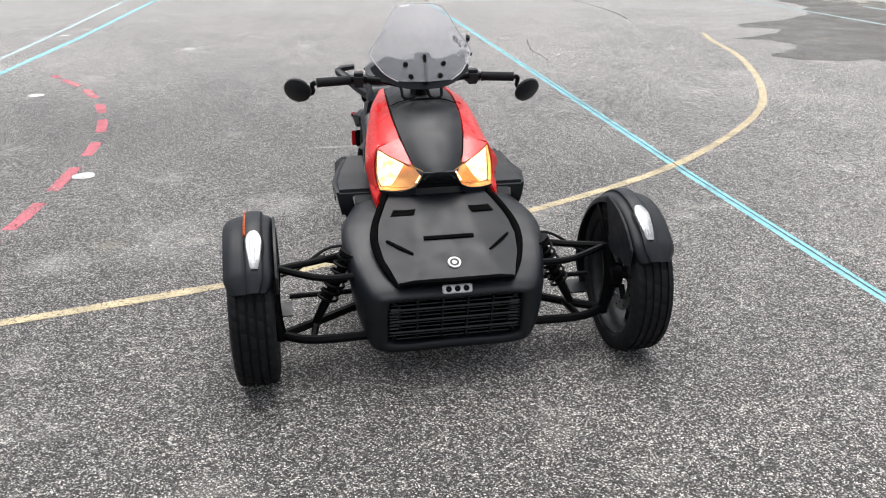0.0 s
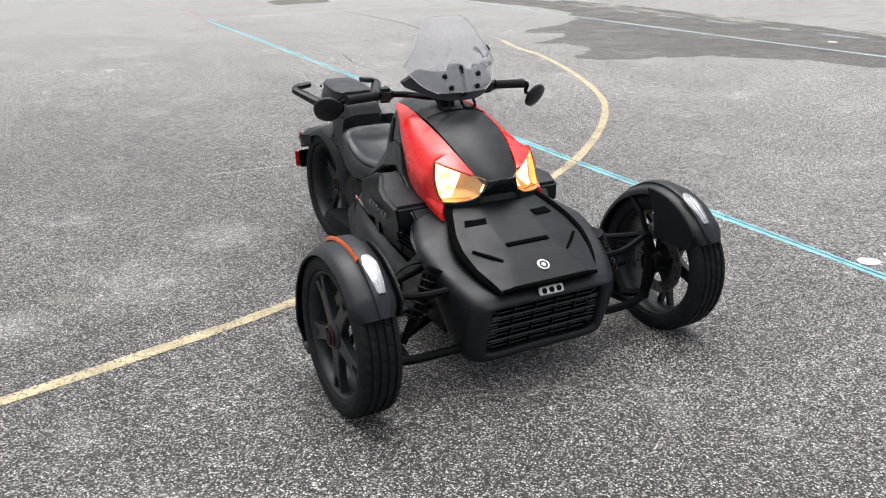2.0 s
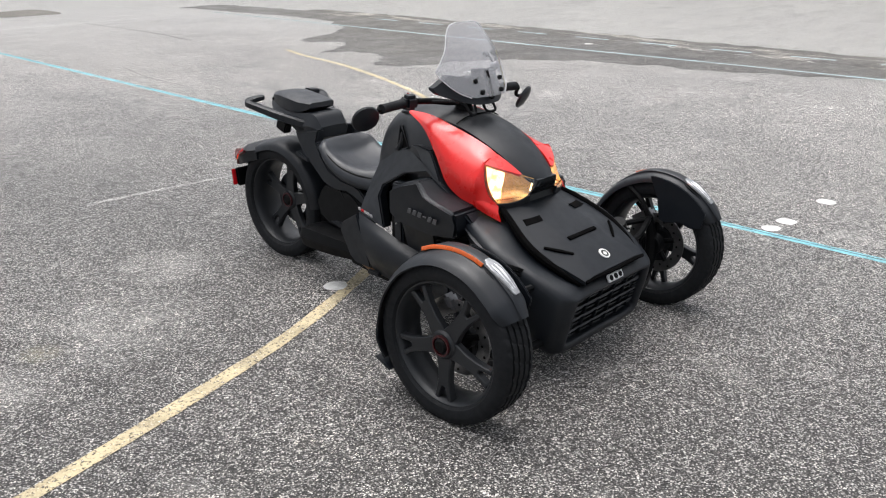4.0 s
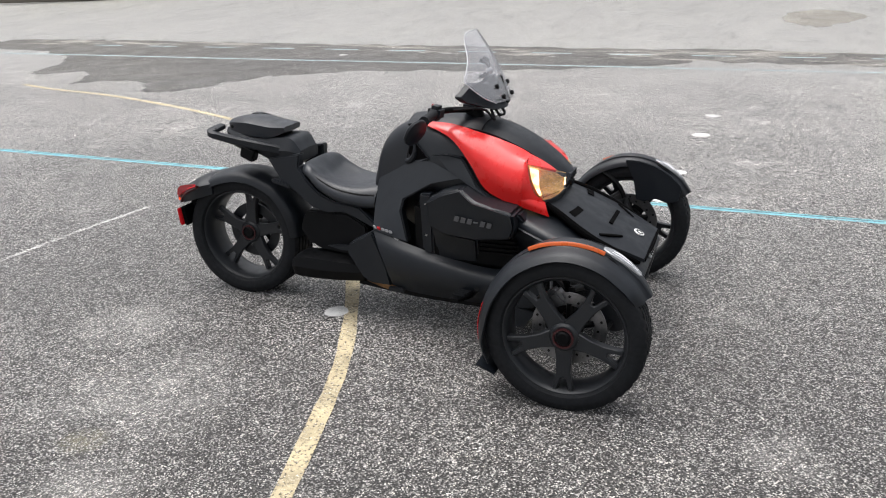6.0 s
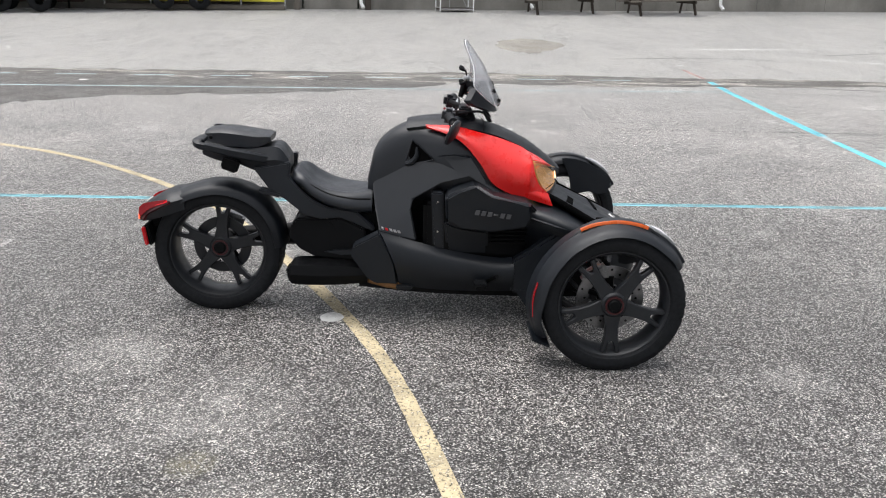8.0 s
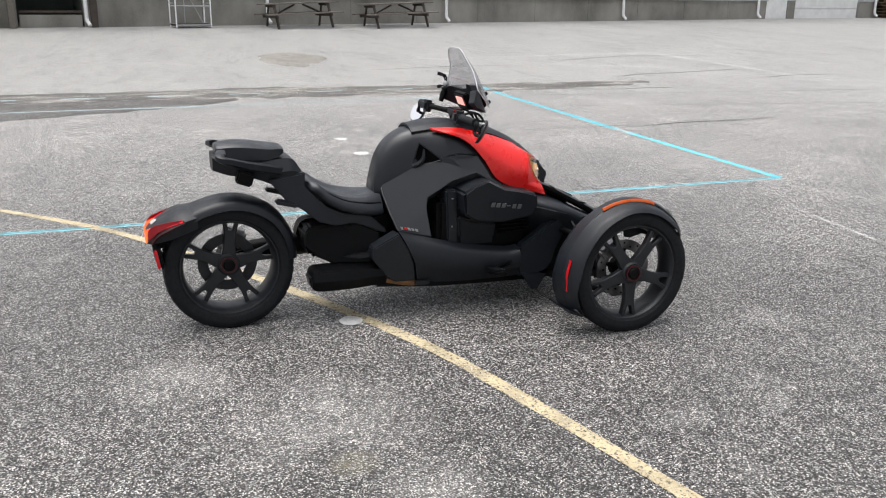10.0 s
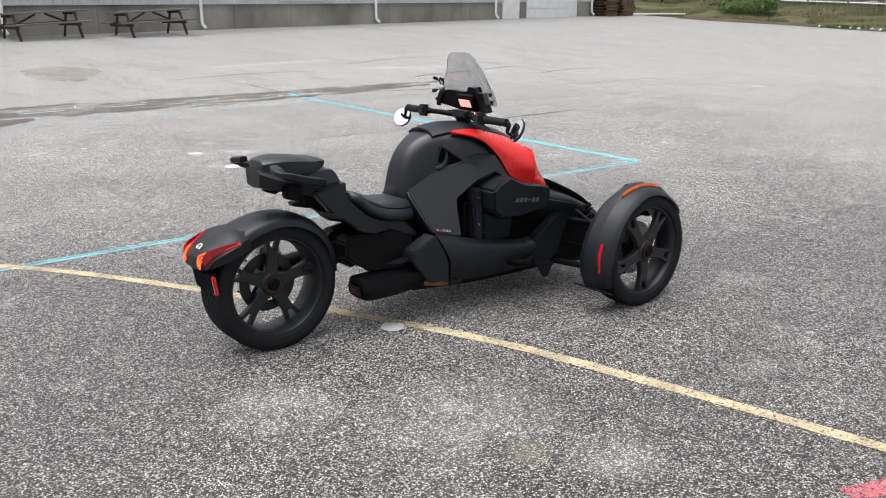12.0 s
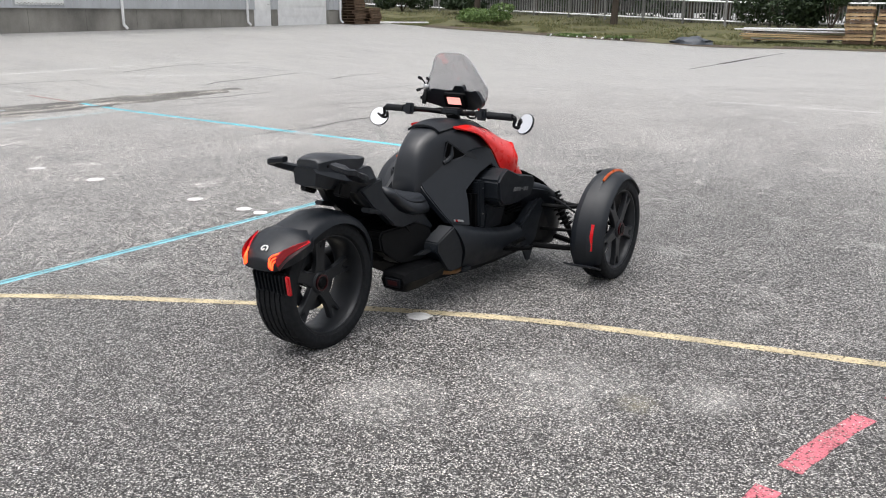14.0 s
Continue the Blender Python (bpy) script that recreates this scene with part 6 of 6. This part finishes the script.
part("badge_mark", tube([(-0.026, 0.314, 0.497), (-0.018, 0.296, 0.509), (0.000, 0.294, 0.510), (0.008, 0.306, 0.502), (-0.004, 0.314, 0.497), (-0.010, 0.306, 0.502)], 0.0035, 6, 18), WHITEISH, pod, "small white badge mark")
for s in (-1, 1):
    lamp = part("tail_lamp", patch([[(s * 0.146, 0.178, 0.528), (s * 0.152, 0.180, 0.518)], [(s * 0.118, 0.238, 0.515), (s * 0.138, 0.242, 0.488)], [(s * 0.086, 0.298, 0.494), (s * 0.114, 0.292, 0.456)], [(s * 0.074, 0.328, 0.466), (s * 0.100, 0.318, 0.422)]], 16, 7, -s * 0.012), DARKRED, BIKE, "lit red tail lamp")
    lamp.matrix_basis = pose(REAR_X, 0.010, 0.012)
    for k in range(3):
        d = 0.0085 * k
        path = [(s * (0.147 + 0.002 * k), 0.186, 0.529 - 0.003 * k), (s * (0.120 + 0.6 * d), 0.242, 0.517 - 0.8 * d), (s * (0.088 + d), 0.302 - 0.002 * k, 0.493 - 1.2 * d)]
        part("light_guide", tube(path, [0.0018, 0.0026, 0.003], 6, 12), TAILDIM, lamp, "red glowing light guide")
        part("light_bar", tube([path[2], (s * (0.066 + d), 0.334 - 0.001 * k, 0.476 - 1.0 * d), (s * (0.064 + 0.9 * d), 0.341 - 0.001 * k, 0.436 - 0.5 * d)], [0.003, 0.0038, 0.0036], 6, 12), TAIL, lamp, "glowing orange-red light bar")
    part("lamp_side", plate([(0.185, 0.534), (0.255, 0.520), (0.304, 0.507), (0.328, 0.488), (0.335, 0.460), (0.326, 0.440), (0.284, 0.480), (0.215, 0.508)], lambda y, z: 0.151 - 0.36 * max(0, y - 0.19), 0.006, s, 0.002), LAMPRED, lamp, "glossy red lamp side")
# ribbed plate bracket and the reflector beside it
bracket = part("plate_bracket", box((0.195, 0.020, 0.095), (REAR_X - 0.028, 0.300, 0.372), (-10, 0, 0), 0.006), DEEP, BIKE, "black ribbed number plate bracket")
for k in range(9):
    part("rib", box((0.007, 0.014, 0.088), (REAR_X - 0.028 - 0.084 + 0.021 * k, 0.314, 0.370), (-10, 0, 0), 0.002), BLACK, bracket)
part("bracket_arm", box((0.10, 0.05, 0.05), (REAR_X, 0.285, 0.425), (-14, 0, 0), 0.008), DEEP, bracket)
part("rear_reflector", box((0.022, 0.014, 0.085), (-0.162, 0.312, 0.372), (-8, 0, 0), 0.004), REFLECT, bracket, "red rear reflector")

# rider seat
seat = part("seat", loft([
    (-0.350, [(0, 0.664), (0.05, 0.664), (0.085, 0.658), (0.088, 0.640), (0, 0.63)]),
    (-0.372, [(0, 0.678), (0.08, 0.678), (0.128, 0.670), (0.140, 0.635), (0, 0.60)]),
    (-0.410, [(0, 0.643), (0.09, 0.653), (0.146, 0.664), (0.162, 0.618), (0, 0.55)]),
    (-0.450, [(0, 0.603), (0.09, 0.615), (0.152, 0.634), (0.170, 0.578), (0, 0.53)]),
    (-0.530, [(0, 0.576), (0.09, 0.585), (0.154, 0.594), (0.172, 0.532), (0, 0.49)]),
    (-0.630, [(0, 0.574), (0.08, 0.580), (0.148, 0.574), (0.166, 0.506), (0, 0.475)]),
    (-0.718, [(0, 0.594), (0.06, 0.592), (0.115, 0.566), (0.142, 0.496), (0, 0.47)])], 34, m=18), VINYL, BIKE, "black vinyl rider seat", 55)
rim = [(0.128, -0.71, 0.558), (0.158, -0.63, 0.568), (0.164, -0.53, 0.588), (0.162, -0.45, 0.627), (0.152, -0.408, 0.656), (0.118, -0.368, 0.672)]
part("seat_piping", tube([(-x, y, z) for x, y, z in rim] + [(0, -0.352, 0.672)] + [(x, y, z) for x, y, z in rim[::-1]], 0.0045, 6, 60), DEEP, seat)
for o in (seat, *seat.children):
    o.matrix_basis = pose(0, 0, -0.006)
# passenger seat mount
mount = part("passenger_mount", loft([
    (0.026, [(0, 0.832), (0.060, 0.830), (0.074, 0.815), (0.066, 0.757), (0, 0.750)]),
    (-0.05, [(0, 0.820), (0.09, 0.815), (0.115, 0.785), (0.085, 0.732), (0, 0.727)]),
    (-0.13, [(0, 0.798), (0.10, 0.795), (0.125, 0.762), (0.09, 0.722), (0, 0.715)]),
    (-0.23, [(0, 0.800), (0.10, 0.797), (0.13, 0.745), (0.10, 0.685), (0, 0.68)]),
    (-0.318, [(0, 0.800), (0.095, 0.797), (0.125, 0.745), (0.11, 0.675), (0, 0.67)]),
    (-0.362, [(0, 0.745), (0.085, 0.742), (0.10, 0.725), (0.09, 0.695), (0, 0.69)])], 22), BLACK, BIKE, "black passenger seat mount", 30)
mount.matrix_basis = pose(-0.025, 0.02, -0.022) @ Matrix.Diagonal((0.88, 1, 1, 1))
for s in (-1, 1):
    part("grab_handle", slab([(s * 0.100, -0.275, 0.742), (s * 0.160, -0.175, 0.772), (s * 0.205, -0.090, 0.798), (s * 0.240, -0.036, 0.818), (s * 0.252, -0.016, 0.826), (s * 0.247, -0.002, 0.834), (s * 0.226, 0.004, 0.842), (s * 0.160, -0.004, 0.850)],
                              [0.040, 0.050, 0.056, 0.054, 0.050, 0.048, 0.048, 0.038], [0.044, 0.042, 0.038, 0.034, 0.033, 0.031, 0.029, 0.025], 44), BLACK, mount, "black grab handle")
    part("mount_lug", box((0.05, 0.075, 0.06), (s * 0.11, -0.105, 0.722), (20, 0, 0), 0.008), DEEP, mount)
pad = part("passenger_seat", loft([
    (0.046, [(0, 0.850), (0.040, 0.849), (0.052, 0.842), (0.050, 0.815), (0, 0.812)]),
    (0.036, [(0, 0.868), (0.050, 0.866), (0.066, 0.852), (0.064, 0.808), (0, 0.805)]),
    (-0.05, [(0, 0.876), (0.062, 0.874), (0.088, 0.858), (0.086, 0.802), (0, 0.80)]),
    (-0.14, [(0, 0.864), (0.068, 0.863), (0.096, 0.850), (0.094, 0.796), (0, 0.794)]),
    (-0.19, [(0, 0.853), (0.068, 0.854), (0.094, 0.844), (0.090, 0.798), (0, 0.797)]),
    (-0.228, [(0, 0.848), (0.064, 0.850), (0.086, 0.843), (0.082, 0.810), (0, 0.807)]),
    (-0.250, [(0, 0.843), (0.056, 0.845), (0.074, 0.840), (0.072, 0.822), (0, 0.820)])], 28), VINYL, BIKE, "black vinyl passenger seat", 40)
part("seat_bolt", disc(0.008, 0.006, (-0.088, 0.012, 0.838), (0, 0, 0), 12, 0.002), DEEP, pad)
pad.matrix_basis = pose(-0.028, -0.015, -0.020)

# handlebar, controls, mirrors
bar = part("handlebar", tube([(-0.40, -1.078, 0.944), (-0.24, -1.058, 0.948), (-0.14, -1.09, 0.945), (-0.06, -1.13, 0.935), (0.06, -1.13, 0.935), (0.14, -1.09, 0.945), (0.24, -1.058, 0.948), (0.40, -1.078, 0.944)], 0.013, 10, 50), DEEP, BIKE, "black handlebar")
part("steering_post", tube([(0, -1.15, 0.885), (0, -1.125, 0.94)], 0.035, 12), DEEP, bar)
part("bar_clamp", box((0.12, 0.05, 0.035), (0, -1.128, 0.945), (0, 0, 0), 0.008), BLACK, bar)
for s in (-1, 1):
    part("grip", tube([(s * 0.405, -1.0785, 0.944), (s * 0.395, -1.077, 0.944), (s * 0.28, -1.062, 0.947), (s * 0.272, -1.061, 0.947)], [0.020, 0.0185, 0.0185, 0.022], 12), RUBBER, bar, "black rubber grip")
    part("switch_housing", box((0.065, 0.055, 0.06), (s * 0.235, -1.058, 0.948), (8, 0, s * 6), 0.014), BLACK, bar)
    part("brake_hose", tube([(s * 0.15, -1.09, 0.945), (s * 0.085, -1.20, 0.945), (s * 0.075, -1.245, 0.905), (s * 0.035, -1.235, 0.902), (s * 0.022, -1.215, 0.94)], 0.006, 6, 14), RUBBER, bar)
    stalk = part("mirror_stalk", tube([(s * 0.412, -1.079, 0.944), (s * 0.425, -1.075, 0.935), (s * 0.422, -1.068, 0.905), (s * 0.445, -1.070, 0.895), (s * 0.475, -1.080, 0.902)], [0.011, 0.010, 0.008, 0.008, 0.008], 8, 16), DEEP, bar, "black mirror stalk")
    turn = (0, -26 if s < 0 else -28, 72 if s < 0 else 110)
    head = part("mirror", lathe([(-0.012, 0.001), (-0.010, 0.035), (-0.002, 0.054), (0.006, 0.056), (0.010, 0.053)], 30, at=(s * 0.485 + (-0.02 if s > 0 else 0), -1.080, 0.915 if s < 0 else 0.886), turn=turn), BLACK, bar, "round black bar-end mirror")
    ahead = pose(0, 0, 0, *turn) @ Vector((0.009, 0, 0))
    part("mirror_glass", disc(0.052, 0.003, (s * 0.485 + (-0.02 if s > 0 else 0) + ahead.x, -1.080 + ahead.y, (0.915 if s < 0 else 0.886) + ahead.z), turn, 30), MIRROR, head, "round mirror glass")
part("kill_switch", box((0.014, 0.012, 0.010), (-0.225, -1.040, 0.976), (0, 0, 0), 0.004), REFLECT, bar, "small red switch")

bar.matrix_basis = pose(0.030, -0.006, 0.0, 0, 0, -1.8)
# windshield and instrument pod
cl = ((0.972, -1.292, 0.105), (0.995, -1.285, 0.150), (1.03, -1.270, 0.182), (1.068, -1.252, 0.202), (1.10, -1.236, 0.182), (1.15, -1.208, 0.148), (1.20, -1.172, 0.120), (1.235, -1.147, 0.092), (1.249, -1.136, 0.052))
rows = [[(u * w, y + 0.085 * (abs(u) * w / 0.2) ** 2, z) for u in (-1, -0.66, -0.33, 0, 0.33, 0.66, 1)] for z, y, w in cl]
shield = part("windshield", patch(rows, 40, 21, 0.004), SHIELD, BIKE, "clear acrylic windshield", 60)
edge = [r[-1] for r in rows] + [rows[-1][3]] + [r[0] for r in rows[::-1]]
part("shield_edge", tube(edge, 0.0022, 6, 70), SHIELDEDGE, shield)
def pod_skin(x, z, back):
    return (x, -1.262 + 0.085 * (abs(x) / 0.18) ** 2 + 0.42 * (z - 0.985) + back, z)


bm = bmesh.new()
skins = []
for back in (0.0, 0.028):
    rows = []
    for x in np.linspace(-0.198, 0.198, 45):
        low = float(np.interp(abs(x), (0, 0.07, 0.115, 0.188, 0.198), (0.940, 0.942, 0.952, 0.984, 1.000)))
        high = float(np.interp(abs(x), (0, 0.026, 0.032, 0.075, 0.14, 0.198), (1.072, 1.072, 1.050, 1.044, 1.056, 1.008)))
        rows.append([pod_skin(x, low + (high - low) * k / 6, back) for k in range(7)])
    skins.append(grid_faces(bm, rows))
a, b = skins
rim = [(i, 0) for i in range(45)] + [(44, k) for k in range(1, 7)] + [(i, 6) for i in range(43, -1, -1)] + [(0, k) for k in range(5, 0, -1)]
for (i, k), (m, n) in zip(rim, rim[1:] + rim[:1]):
    bm.faces.new((a[i][k], a[m][n], b[m][n], b[i][k]))
pod = part("instrument_pod", bm, BLACK, BIKE, "black winged instrument pod behind the windshield")
part("centre_strut", box((0.022, 0.02, 0.12), (0, -1.268, 1.015), (-20, 0, 0), 0.005), DEEP, pod)
for x, z, y in ((-0.075, 1.035, -1.258), (0.075, 1.035, -1.258), (-0.058, 0.992, -1.282), (0.058, 0.992, -1.282)):
    part("bolt", disc(0.010, 0.012, (x, y - 0.004, z), (0, 20, 90), 12, 0.002), DEEP, pod)
gauge = part("display", box((0.135, 0.03, 0.085), (0, -1.175, 0.998), (-24, 0, 0), 0.006), DEEP, BIKE, "instrument display with a lit reddish screen")
part("screen", box((0.084, 0.003, 0.042), (0, -1.1578, 0.995), (-24, 0, 0), 0.001), SCREEN, gauge)
# phone holder
arm = part("phone_holder", tube([(0.165, -1.09, 0.955), (0.165, -1.105, 1.0), (0.170, -1.12, 1.03)], [0.012, 0.016, 0.012], 10), DEEP, BIKE, "black claw phone holder")
arm.matrix_basis = pose(0.005, -0.03, 0.02)
ball = bmesh.new()
bmesh.ops.create_uvsphere(ball, u_segments=14, v_segments=10, radius=0.017, matrix=pose(0.170, -1.12, 1.042))
part("ball_joint", ball, GALV, arm)
for x, z in ((-0.026, 0.042), (0.024, 0.044), (-0.036, -0.022), (0.034, -0.018)):
    claw = part("claw", tube([(0.170, -1.12, 1.045), (0.170 + x * 0.7, -1.115, 1.045 + z * 0.7), (0.170 + x, -1.10, 1.045 + z)], 0.004, 6), DEEP, arm)
    part("rubber_tip", tube([(0.170 + x * 0.93, -1.106, 1.045 + z * 0.92), (0.170 + x * 1.1, -1.085, 1.045 + z * 1.12)], 0.0085, 8), RUBBER, claw)
